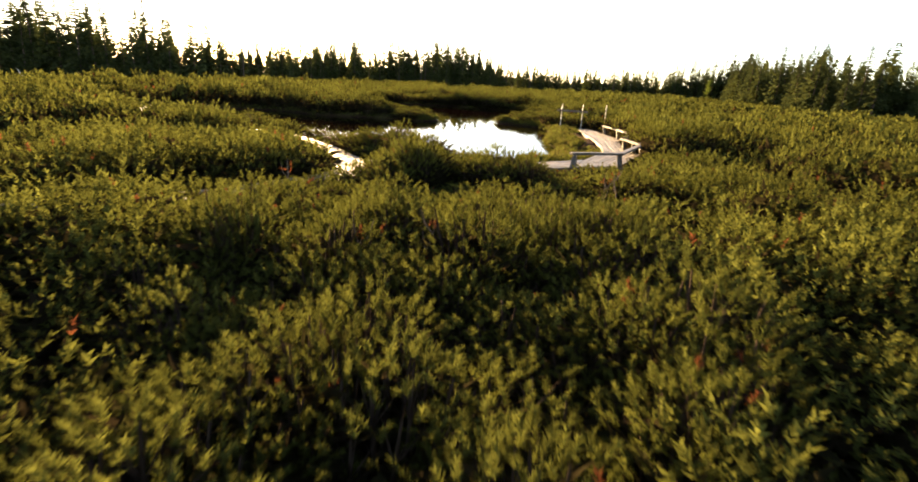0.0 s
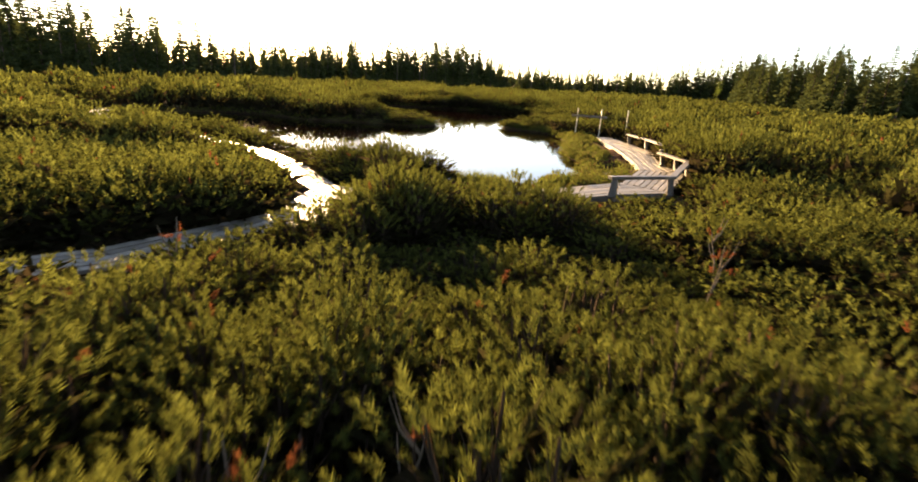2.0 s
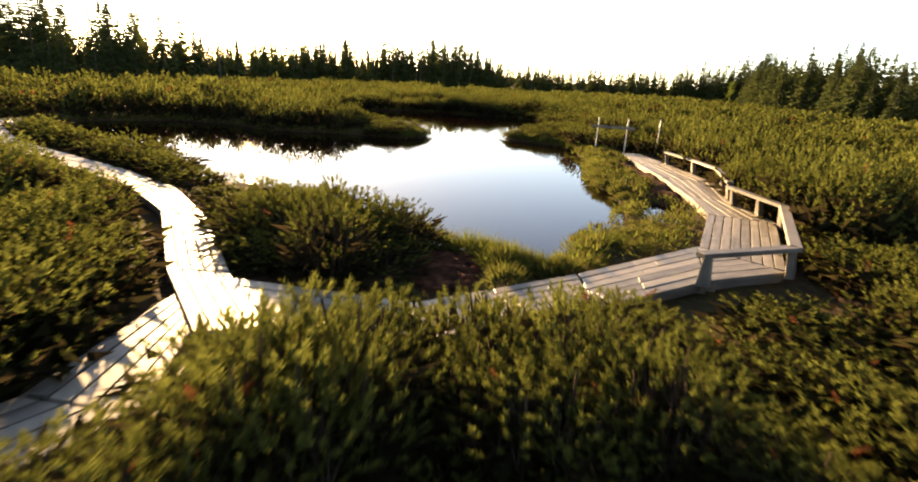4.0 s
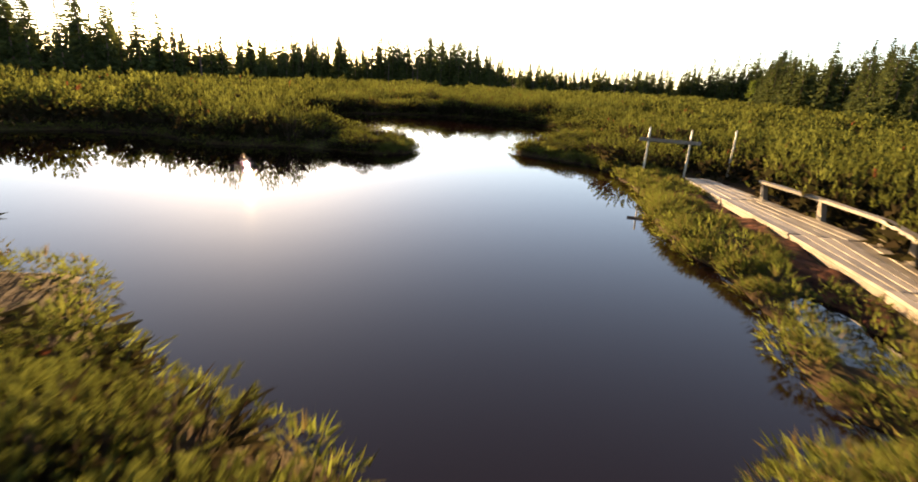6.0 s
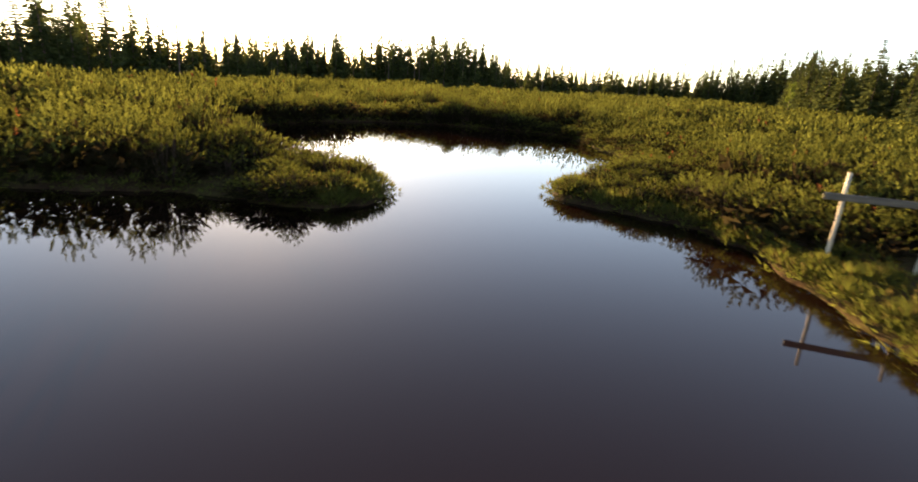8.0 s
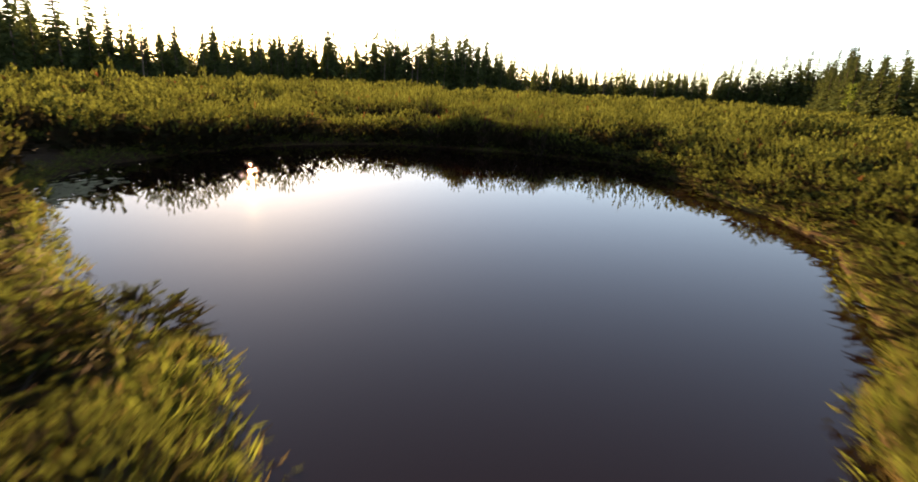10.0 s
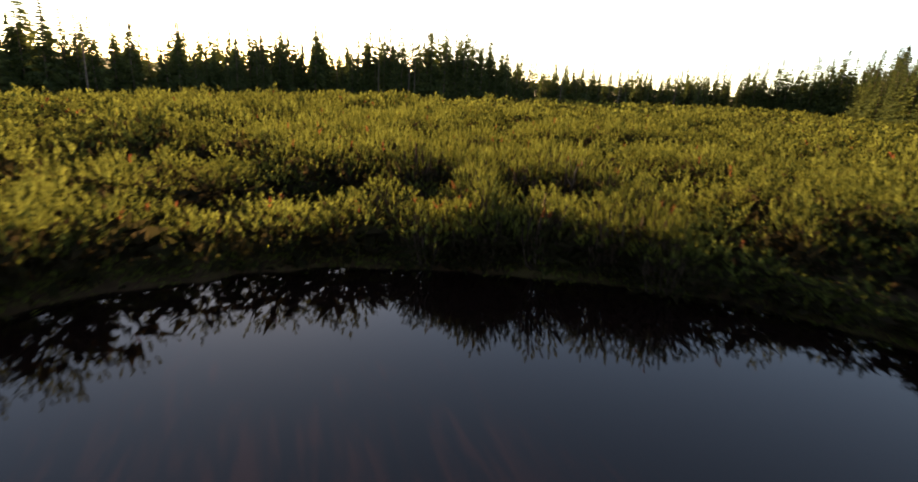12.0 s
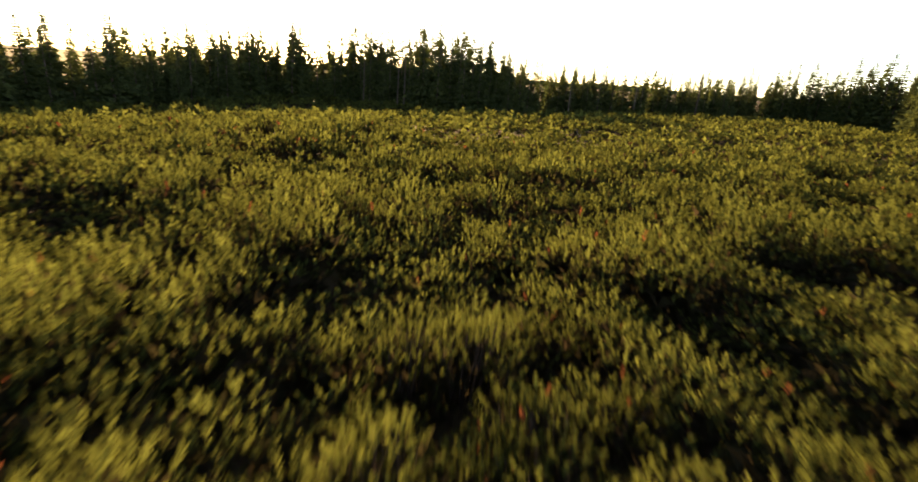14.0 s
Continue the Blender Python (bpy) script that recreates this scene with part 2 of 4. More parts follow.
def spread(near, far, step, reach):
    """Grid lines: even between near and far, ever wider beyond."""
    mid = np.arange(near, far + step, step)
    out, at, s = [], 0.0, step
    while at < reach:
        s *= 1.22
        at += s
        out.append(at)
    return np.concatenate([near - np.array(out[::-1]), mid, mid[-1] + np.array(out)])


gx, gy = spread(-19, 11, 0.36, 3000), spread(-8, 62, 0.36, 3000)
GX, GY = np.meshgrid(gx, gy)
GZ = land(GX, GY)
nx, ny = len(gx), len(gy)
cell = (np.arange(ny - 1)[:, None] * nx + np.arange(nx - 1)[None]).ravel()
ground = new("ground", quick_mesh("ground", np.stack([GX.ravel(), GY.ravel(), GZ.ravel()], 1), np.concatenate([np.stack([cell, cell + 1, cell + nx + 1], 1), np.stack([cell, cell + nx + 1, cell + nx], 1)]), EARTH))
tagged(ground, "dark brown peat bog ground with moss between the bushes", "ground", kind="structure")
for p in ground.data.polygons:
    p.use_smooth = True

bm = bmesh.new()
bmesh.ops.create_grid(bm, x_segments=24, y_segments=34, size=1.0)
for v in bm.verts:
    v.co = Vector((-4.5 + v.co.x * 14.5, 30 + v.co.y * 20.5, 0.0))
water = part("water", bm, WATER, None)
tagged(water, "still dark brown bog pond mirroring the evening sky", "pond", kind="structure")

# far wooded ridge
rx = np.linspace(-250, 900, 60)
rz = 9 + 7 * waves(rx, rx * 0, 3, 260) + 3 * waves(rx, rx * 0, 4, 40)
rv = np.concatenate([np.stack([rx, rx * 0 + 1000, rx * 0 - 3], 1), np.stack([rx, rx * 0 + 1030, rz * 0.7], 1), np.stack([rx, rx * 0 + 1120, rz], 1)])
rt = np.concatenate([[(i + o, i + 1 + o, i + 61 + o), (i + o, i + 61 + o, i + 60 + o)] for o in (0, 60) for i in range(59)])
hill = new("backdrop", quick_mesh("backdrop", rv, rt, SPRUCE, np.full(len(rv), 0.5)))
tagged(hill, "low far ridge dark with spruce forest", "hill", kind="structure")

# ---- boardwalks ----
DECK_Z = 0.33
WALKS = []


def pt(p):
    return Vector((p[0], p[1], 0))


def prism(corners, low, high, bevel=0.003):
    """A bevelled block over a quad, in the quad's own frame; returns the bmesh and the pose."""
    c = [pt(p) for p in corners]
    mid = sum(c, Vector()) / 4
    along = ((c[1] + c[2]) - (c[0] + c[3])).normalized()
    m = Matrix.Translation(mid) @ Matrix.Rotation(math.atan2(along.y, along.x), 4, "Z")
    inv = m.inverted()
    bm = bmesh.new()
    local = [inv @ p for p in c]
    lo = [bm.verts.new((p.x, p.y, low)) for p in local]
    hi = [bm.verts.new((p.x, p.y, high)) for p in local]
    bm.faces.new(hi)
    bm.faces.new(lo[::-1])
    for k in range(4):
        bm.faces.new((lo[k], lo[(k + 1) % 4], hi[(k + 1) % 4], hi[k]))
    bmesh.ops.recalc_face_normals(bm, faces=bm.faces)
    bmesh.ops.bevel(bm, geom=bm.edges[:], offset=bevel, segments=1, affect="EDGES")
    return bm, m


def lerp(a, b, u):
    return (a[0] + (b[0] - a[0]) * u, a[1] + (b[1] - a[1]) * u)


def walkway(left, right, count, cuts=(), label="weathered grey wooden boardwalk of lengthwise planks through the bog"):
    """One straight stretch: left and right edges from start to end, planks side by side along it."""
    rng = random.Random(int(left[0][0] * 100) + int(left[1][1] * 10))
    thing = new("boardwalk")
    tagged(thing, label, "boardwalk", "boardwalk stretches")
    for k in range(count):
        u0, u1 = k / count, (k + 1) / count
        ends = [0.0] + [c + rng.uniform(-0.1, 0.1) for c in cuts if rng.random() < 0.8] + [1.0]
        for a, b in zip(ends, ends[1:]):
            g = 0.012
            e0, e1 = (a + (0.0012 if a > 0 else rng.uniform(-0.008, 0.012))), (b - (0.0012 if b < 1 else rng.uniform(-0.008, 0.012)))
            L0, L1, R0, R1 = lerp(left[0], left[1], e0), lerp(left[0], left[1], e1), lerp(right[0], right[1], e0), lerp(right[0], right[1], e1)
            w0, w1 = math.dist(L0, R0), math.dist(L1, R1)
            corners = [lerp(L0, R0, u1 - g / w0), lerp(L1, R1, u1 - g / w1), lerp(L1, R1, u0 + g / w1), lerp(L0, R0, u0 + g / w0)]
            bm, m = prism(corners, -0.05, 0)
            ob = part("plank", bm, DECK, thing)
            ob.matrix_basis = m @ pose(0, 0, DECK_Z + rng.uniform(-0.006, 0.004), rng.uniform(-0.5, 0.5), rng.uniform(-0.12, 0.12), 0)
    length = (math.dist(*left) + math.dist(*right)) / 2
    steps = max(2, int(length / 1.5) + 1)
    for k in range(steps):
        e = 0.06 / max(length, 0.1) + (1 - 0.12 / length) * k / (steps - 1)
        a, b = lerp(left[0], left[1], e), lerp(right[0], right[1], e)
        d = (pt(b) - pt(a)).normalized()
        n = Vector((-d.y, d.x, 0)) * 0.06
        corners = [pt(a) + d * 0.03 - n, pt(b) - d * 0.03 - n, pt(b) - d * 0.03 + n, pt(a) + d * 0.03 + n]
        bm, m = prism(corners, 0.02, DECK_Z - 0.06, 0.01)
        part("joist", bm, BEAM, thing, "dark damp cross timber").matrix_basis = m
    for side, inward in ((left, 1), (right, -1)):
        if math.dist(*side) < 0.5:
            continue
        a, b = pt(side[0]), pt(side[1])
        d = (b - a).normalized()
        n = Vector((d.y, -d.x, 0)) * inward
        bm, m = box_between(a + n * 0.06 + d * 0.02 + Vector((0, 0, DECK_Z - 0.115)), b + n * 0.06 - d * 0.02 + Vector((0, 0, DECK_Z - 0.115)), 0.07, 0.11)
        part("edge_beam", bm, BEAM, thing, "dark damp edge timber").matrix_basis = m
    WALKS.append(np.array([lerp(left[0], right[0], 0.5), lerp(left[1], right[1], 0.5)]))
    return thing


def box_between(a, b, width, height):
    """A beam from a to b (its centre line), as a bmesh in its own frame with a pose; x runs along it."""
    a, b = Vector(a), Vector(b)
    bm = bmesh.new()
    bmesh.ops.create_cube(bm, size=1)
    for v in bm.verts:
        v.co = Vector((v.co.x * (b - a).length, v.co.y * width, v.co.z * height))
    bmesh.ops.bevel(bm, geom=bm.edges[:], offset=0.01, segments=1, affect="EDGES")
    x = (b - a).normalized()
    y = Vector((0, 0, 1)).cross(x)
    y = y.normalized() if y.length > 0.01 else Vector((0, 1, 0))
    z = x.cross(y)
    m = Matrix((x, y, z)).transposed().to_4x4()
    m.translation = (a + b) / 2
    return bm, m


# west walk, from the junction towards the north-west
walkway([(-1.98, 8.15), (-3.1, 9.75)], [(-1.35, 8.4), (-2.3, 9.75)], 4)
walkway([(-3.11, 9.77), (-4.6, 12.38)], [(-2.31, 9.77), (-3.66, 12.1)], 5, (0.5,))
walkway([(-4.61, 12.4), (-6.26, 14.2)], [(-3.67, 12.12), (-5.3, 14.25)], 5)
walkway([(-6.28, 14.22), (-8.06, 15.4)], [(-5.32, 14.27), (-7.45, 15.93)], 5, (0.55,))
walkway([(-8.08, 15.42), (-12.9, 18.5)], [(-7.47, 15.95), (-12.35, 19.05)], 4, (0.35, 0.7))
walkway([(-12.92, 18.52), (-15.4, 21.0)], [(-12.37, 19.07), (-14.75, 21.5)], 4, (0.5,))
walkway([(-15.42, 21.02), (-17.2, 24.4)], [(-14.77, 21.52), (-16.5, 24.7)], 4, (0.5,))
# branch to the south-west
walkway([(-2.615, 9.03), (-2.72, 7.05)], [(-2.0, 8.12), (-1.75, 6.9)], 5)
walkway([(-2.73, 7.03), (-4.15, 4.85)], [(-1.76, 6.88), (-3.4, 4.4)], 5, (0.5,))
walkway([(-4.17, 4.83), (-7.4, 2.5)], [(-3.42, 4.38), (-6.9, 1.75)], 5, (0.4,))
# middle walk along the near shore
walkway([(-2.24, 9.58), (0.03, 9.17)], [(-1.3, 8.42), (0.2, 8.25)], 5, (0.5,))
walkway([(0.05, 9.17), (2.17, 10.42)], [(0.22, 8.25), (2.185, 9.56)], 5, (0.45,))
walkway([(2.19, 10.44), (4.54, 12.1)], [(2.2, 9.3), (3.95, 10.42)], 6, (0.5,))
walkway([(4.56, 12.1), (4.58, 12.1)], [(3.97, 10.42), (5.42, 11.0)], 6)
# lookout and northern walk
walkway([(4.6, 12.12), (5.85, 14.62)], [(5.45, 11.03), (7.1, 14.2)], 8, (0.5,), "weathered wooden lookout deck beside the bog pond")
walkway([(5.86, 14.64), (6.22, 16.5)], [(7.1, 14.24), (7.15, 16.3)], 6)
walkway([(6.23, 16.52), (6.55, 19.2)], [(7.16, 16.32), (7.95, 18.9)], 6, (0.5,))
walkway([(6.55, 19.22), (6.72, 22.2)], [(7.95, 18.92), (7.9, 22.1)], 6, (0.5,))
walkway([(6.72, 22.22), (7.0, 25.0)], [(7.9, 22.12), (7.72, 25.0)], 5, (0.5,))


RAIL_Z = 0.76


def railing(tops, posts, lean, label):
    thing = new("railing")
    tagged(thing, label, "railing", "boardwalk railings")
    for a, b in zip(tops, tops[1:]):
        d = (pt(b) - pt(a)).normalized()
        bm, m = box_between((*(pt(a) - d * 0.05)[:2], RAIL_Z - 0.035), (*(pt(b) + d * 0.02)[:2], RAIL_Z - 0.035), 0.17, 0.07)
        part("rail", bm, RAIL, thing).matrix_basis = m
    for (x, y), (lx, ly) in zip(posts, lean):
        bm, m = box_between((x + lx * 0.07, y + ly * 0.07, DECK_Z - 0.05), (x, y, RAIL_Z - 0.07), 0.12, 0.11)
        for v in bm.verts:
            v.co.y *= 1.6 if v.co.x < 0 else 1.0
        part("post", bm, RAIL, thing, "stout slanting timber post").matrix_basis = m
    return thing


railing([(3.82, 10.36), (5.42, 10.93), (7.02, 13.95), (6.86, 15.9)], [(3.9, 10.36), (5.38, 10.93), (6.98, 13.9), (6.9, 15.75), (6.95, 14.7)],
        [(-0.3, -0.6), (0.6, -0.5), (0.8, 0), (0.9, 0), (0.8, 0)], "low grey timber railing round the lookout deck")
railing([(7.2, 16.55), (7.98, 18.9), (7.98, 20.6), (7.78, 22.5)], [(7.24, 16.65), (7.95, 18.8), (7.97, 20.55), (7.8, 22.4), (7.6, 17.75)],
        [(0.8, 0), (0.8, 0), (0.8, 0), (0.8, 0), (0.8, 0)], "low grey timber railing along the northern boardwalk")


def pole(x, y, top, lean, radius=0.034):
    rng = np.random.default_rng(int(x * 10))
    z = float(land(np.array([x]), np.array([y]))[0]) - 0.3
    pts = [(x + lean[0] * s + rng.normal() * 0.004, y + lean[1] * s + rng.normal() * 0.004, z + (top - z) * s) for s in np.linspace(0, 1, 6)]
    v, t = tube(pts, [radius * (1 - 0.25 * s) for s in np.linspace(0, 1, 6)], 8)
    n = len(v)
    v = np.concatenate([v, [np.array(pts[-1]) + (0, 0, 0.012)]])
    t = np.concatenate([t, [(n - 8 + s, n - 8 + (s + 1) % 8, n) for s in range(8)]])
    return v, t


barrier = new("pole_barrier")
tagged(barrier, "two pale wooden poles joined by a grey crossboard", "barrier")
for x, y, top in ((6.21, 26.19, 1.6), (7.33, 25.83, 1.6)):
    mesh_part("pole", quick_mesh("pole", *pole(x, y, top, (0.02, 0)), POLE), barrier)
bm, m = box_between((5.95, 26.24, 1.235), (7.62, 25.7, 1.235), 0.03, 0.11)
part("crossboard", bm, RAIL, barrier, "grey crossboard").matrix_basis = m
lone = new("marker_pole", quick_mesh("marker_pole", *pole(8.69, 25.95, 1.65, (0.02, 0)), POLE))
tagged(lone, "thin pale wooden marker pole standing among the bushes", "pole")

# ---- dwarf pines ----


def shoots(rng, at, way, count, length, reach, width):
    """Pine shoots: a close brush of needles at each place, pointing its way. Returns (n, 3, 3) and each needle's shoot."""
    n = len(at)
    a = unit(np.cross(way, rng.normal(size=way.shape)))
    b = np.cross(way, a)
    size = length * rng.uniform(0.75, 1.25, (n, 1))
    s = np.tile(np.linspace(0.05, 0.9, count), (n, 1)) + rng.uniform(-0.06, 0.06, (n, count))
    turn = rng.uniform(0, 6.283, (n, 1)) + np.arange(count) * 2.4
    out = np.cos(turn)[..., None] * a[:, None] + np.sin(turn)[..., None] * b[:, None]
    rise = 1.1 + 1.5 * s[..., None] ** 3 + rng.uniform(-0.2, 0.2, (n, count, 1))
    ways = unit(out + way[:, None] * rise)
    base = at[:, None] + way[:, None] * (s * size)[..., None]
    tri = blades(base.reshape(-1, 3), ways.reshape(-1, 3), reach * rng.uniform(0.75, 1.2, n * count), np.full(n * count, width), rng)
    return tri, np.repeat(np.arange(n), count)


def pine_bush(seed, limbs, per_limb, needles, length, reach, width, inner, spray_width=0.075):
    """A dwarf pine about 1.1 m high and 1.1 m wide: bowed limbs, each ending in a rounded head of close upright shoots."""
    rng = np.random.default_rng(seed)
    at, way, tone, wood = [], [], [], []
    for k in range(limbs):
        a = k * 2.4 + rng.uniform(-0.4, 0.4)
        r = 0.47 * math.sqrt((k + 0.2) / limbs) * rng.uniform(0.85, 1.12)
        top = 1.13 * (1 - 0.52 * (r / 0.5) ** 2.2) * rng.uniform(0.82, 1.08)
        out = np.array([math.cos(a), math.sin(a), 0])
        head = rng.uniform(0.1, 0.17)
        line = [out * (0.06 + (r - 0.06) * (1 - (1 - s) ** 1.7)) + np.array([0, 0, -0.1 + (top - head * 0.5 + 0.1) * s ** 1.35]) + rng.normal(0, 0.02, 3) * (s < 1) for s in (0, 0.35, 0.7, 1)]
        wood.append(tube(line, [0.024, 0.018, 0.012, 0.007], 3))
        mid = line[-1] - np.array([0, 0, head * 0.3 + length * 0.5])
        shade = rng.uniform(-0.14, 0.14)
        spots = []
        for j in range(per_limb):
            w, up = j * 2.4 + rng.uniform(-0.4, 0.4), 1 - 1.1 * (j + rng.uniform(0, 1)) / per_limb
            flat = math.sqrt(max(0, 1 - up * up))
            d = np.array([math.cos(w) * flat, math.sin(w) * flat, up])
            spots.append(mid + d * head * rng.uniform(0.85, 1.15) * (1, 1, 1.15))
            way.append(unit(d * 0.5 + out * r * 0.6 + np.array([0, 0, 0.85]) + rng.normal(0, 0.12, 3)))
            # shoots on top are lighter: new growth, and top light put into the tone
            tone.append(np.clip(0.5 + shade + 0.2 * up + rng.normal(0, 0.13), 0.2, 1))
        at += spots
        twig = np.array(spots) - line[-2]
        far = np.linalg.norm(twig, axis=1)
        tri = blades(np.tile(line[-2], (per_limb, 1)), unit(twig), far, np.full(per_limb, 0.012), rng)
        wood.append((tri.reshape(-1, 3), np.arange(per_limb * 3).reshape(-1, 3)))
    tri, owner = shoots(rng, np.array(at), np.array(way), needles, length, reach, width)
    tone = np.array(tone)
    tone[rng.random(len(at)) < 0.003] = -0.3
    # older sprays inside and low down, darkened in colour for the shade between shoots
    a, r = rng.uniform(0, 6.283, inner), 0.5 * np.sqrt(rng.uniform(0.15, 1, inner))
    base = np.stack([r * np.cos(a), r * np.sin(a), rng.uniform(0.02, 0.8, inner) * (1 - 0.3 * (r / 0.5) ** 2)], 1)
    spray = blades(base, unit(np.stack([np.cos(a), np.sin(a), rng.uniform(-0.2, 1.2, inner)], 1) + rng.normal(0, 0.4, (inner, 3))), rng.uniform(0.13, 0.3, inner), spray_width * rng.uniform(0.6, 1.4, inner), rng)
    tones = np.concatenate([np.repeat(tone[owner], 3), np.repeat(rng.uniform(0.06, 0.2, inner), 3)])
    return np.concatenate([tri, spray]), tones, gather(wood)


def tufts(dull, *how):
    """The same bush without its limbs, for the distance, with every tone lowered by dull."""
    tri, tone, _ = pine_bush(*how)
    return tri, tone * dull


WALK_LINES = [w for w in WALKS]
OPEN = [np.array([(0.0, 9.3), (2.2, 10.5), (4.5, 12.2), (5.8, 14.7), (6.2, 16.6), (6.5, 19.2), (6.7, 22.2), (7.0, 25.0), (7.2, 26.6), (5.0, 27.2), (3.0, 20.0), (1.5, 12.5), (-0.3, 12.6), (-0.9, 11.0)]),
        np.array([(2.4, 31.5), (3.0, 28.6), (4.4, 26.9), (6.0, 27.2), (5.2, 30.2), (5.0, 33.0), (4.2, 33.4)]),
        np.array([(-0.5, 29.6), (-1.2, 27.6), (-2.9, 27.8), (-3.2, 30.0), (-2.6, 32.4), (-1.8, 32.6)])]


def scatter(x0, x1, y0, y1, step, seed):
    rng = np.random.default_rng(seed)
    xs, ys = np.meshgrid(np.arange(x0, x1, step), np.arange(y0, y1, step))
    xs, ys = (v.ravel() + rng.uniform(-0.42, 0.42, v.size) * step for v in (xs, ys))
    return xs, ys


def free_land(xs, ys, from_shore, from_walk):
    ok = ragged(xs, ys) > from_shore
    for w in WALK_LINES:
        ok &= to_line(xs, ys, w) > from_walk
    for o in OPEN:
        ok &= ~inside(xs, ys, o)
    return ok


def crown_height(xs, ys, seed=41, step=3.3):
    """How high the thicket stands: long cushions, combed by the wind, steep to the south, with dark troughs between them."""
    gap = 12.0
    out = np.zeros(len(xs))
    cx, cy = scatter(xs.min() - gap, xs.max() + gap, ys.min() - gap, ys.max() + gap, step, seed)
    rng = np.random.default_rng(seed)
    size, tall = rng.uniform(0.85, 1.5, len(cx)) * step * 0.48, rng.uniform(0.85, 1.4, len(cx))
    for k in range(0, len(xs), 500):
        part_x, part_y = xs[k : k + 500, None], ys[k : k + 500, None]
        dy = part_y - cy
        d = np.hypot((part_x - cx) * 0.62, np.where(dy < 0, dy * 1.9, dy * 0.62)) / size
        out[k : k + 500] = (tall * (1.06 - 0.75 * np.minimum(d, 1.4) ** 3.2)).max(1)
    return np.clip(out + 0.1 * waves(xs, ys, 21, 5), 0.44, 1.42)


bx, by = scatter(-24, 24, -8, 86, 0.92, 11)
overhang = np.where((by > 33) & (bx > 3), np.where(by < 42, 0.4, 0.0), np.where((by > 33.2) & (by < 42) & (bx < -3.9), 0.75, 0.1))
keep = free_land(bx, by, overhang, 0.85) & (np.hypot(bx + 1.2, by - 13.9) > 1.25) & ((np.min([to_line(bx, by, w) for w in WALK_LINES[:6]], axis=0) > 1.2) | (np.min([to_line(bx, by, w) for w in WALK_LINES[:6]], axis=0) > 1.05) & (bx < np.interp(by, (8.1, 9.75, 12.2, 14.2, 15.65, 18.8, 21.2), (-1.7, -2.7, -4.1, -5.8, -7.8, -12.6, -15.1)))) & (to_line(bx, by, np.array([(3.7, 10.0), (5.1, 10.45)])) > 0.8) & (to_line(bx, by, np.array([(5.5, 10.9), (7.1, 13.9), (7.1, 16.0)])) > 0.45)
keep &= np.abs(bx) < np.maximum(0.95 * (by + 8) + 3, 5)
bx, by = bx[keep], by[keep]
# bare shore by the west walk
ok = ~((bx > -5.3) & (bx < 0) & (by > 14.1) & (by < 18))
bx, by = bx[ok], by[ok]
# the dense clump between the west walk and the pond
HEADLAND = np.array([(-2.35, 10.3), (-0.55, 10.15), (-0.15, 11.2), (-0.7, 12.5), (-2.0, 13.3), (-2.8, 13.7), (-3.2, 13.0), (-2.9, 11.8)])
hx, hy = scatter(-3.6, -0.4, 10.0, 14.8, 0.5, 19)
clump = inside(hx, hy, HEADLAND)
sparse = ~inside(bx, by, HEADLAND)
bx, by = np.concatenate([bx[sparse], hx[clump]]), np.concatenate([by[sparse], hy[clump]])
# more of them close south of the boardwalk, and a row that hangs over the far shores
hx, hy = scatter(-7.0, 7.5, -4.0, 10.0, 0.85, 27)
more = free_land(hx, hy, 0.3, 0.8) & (to_line(hx, hy, np.array([(3.4, 9.8), (5.5, 10.6)])) > 0.95)
ox, oy = scatter(-9.5, 8.5, 33, 50, 0.62, 28)
edge = ragged(ox, oy)
row = (edge > np.where(oy < 42, 0.35, 0.0)) & (edge < np.where(oy < 42, 0.8, 0.5)) & ((ox > 3) | (oy > 43)) & ~inside(ox, oy, np.array([(2.4, 31.5), (5.0, 33.0), (4.2, 33.8)]))
wx, wy = scatter(-9.5, -2.2, 6.8, 15.2, 0.68, 29)
west = free_land(wx, wy, 0.4, 0.92) & (wx < np.interp(wy, (6.8, 8.1, 9.75, 12.2, 14.2, 15.65), (-2.9, -2.9, -2.9, -4.1, -5.8, -7.8)))
# a low hedge between the west walk and the pond, and bushes close against the lookout's railing
qx, qy = scatter(-15.5, -3.0, 10.5, 22.5, 0.55, 33)
band = np.min([to_line(qx, qy, w) for w in WALK_LINES[1:6]], axis=0)
hedge = (band > 0.8) & (band < 1.55) & ~((qx > -5.0) & (qy > 13.9)) & (ragged(qx, qy) > 0.12) & (qx > np.interp(qy, (9.75, 12.2, 14.2, 15.65, 18.8, 21.2), (-2.7, -4.1, -5.8, -7.8, -12.6, -15.1)))
ex, ey = scatter(4.6, 9.0, 8.6, 17.5, 0.62, 34)
rim = to_line(ex, ey, np.array([(5.5, 10.9), (7.1, 13.9), (7.1, 16.0), (7.9, 18.9)]))
against = (rim > 0.4) & (rim < 1.3) & (ex > np.interp(ey, (8.6, 10.9, 13.9, 16.0, 18.9), (5.2, 5.6, 7.1, 7.1, 7.9)))
bx, by = np.concatenate([bx, hx[more], ox[row], wx[west], qx[hedge], ex[against]]), np.concatenate([by, hy[more], oy[row], wy[west], qy[hedge], ey[against]])
near = (np.abs(bx - 0.2) < np.where((by > 26) & (by < 37), 6.5, 4.3)) & (by > -4.6) & (by < 64)
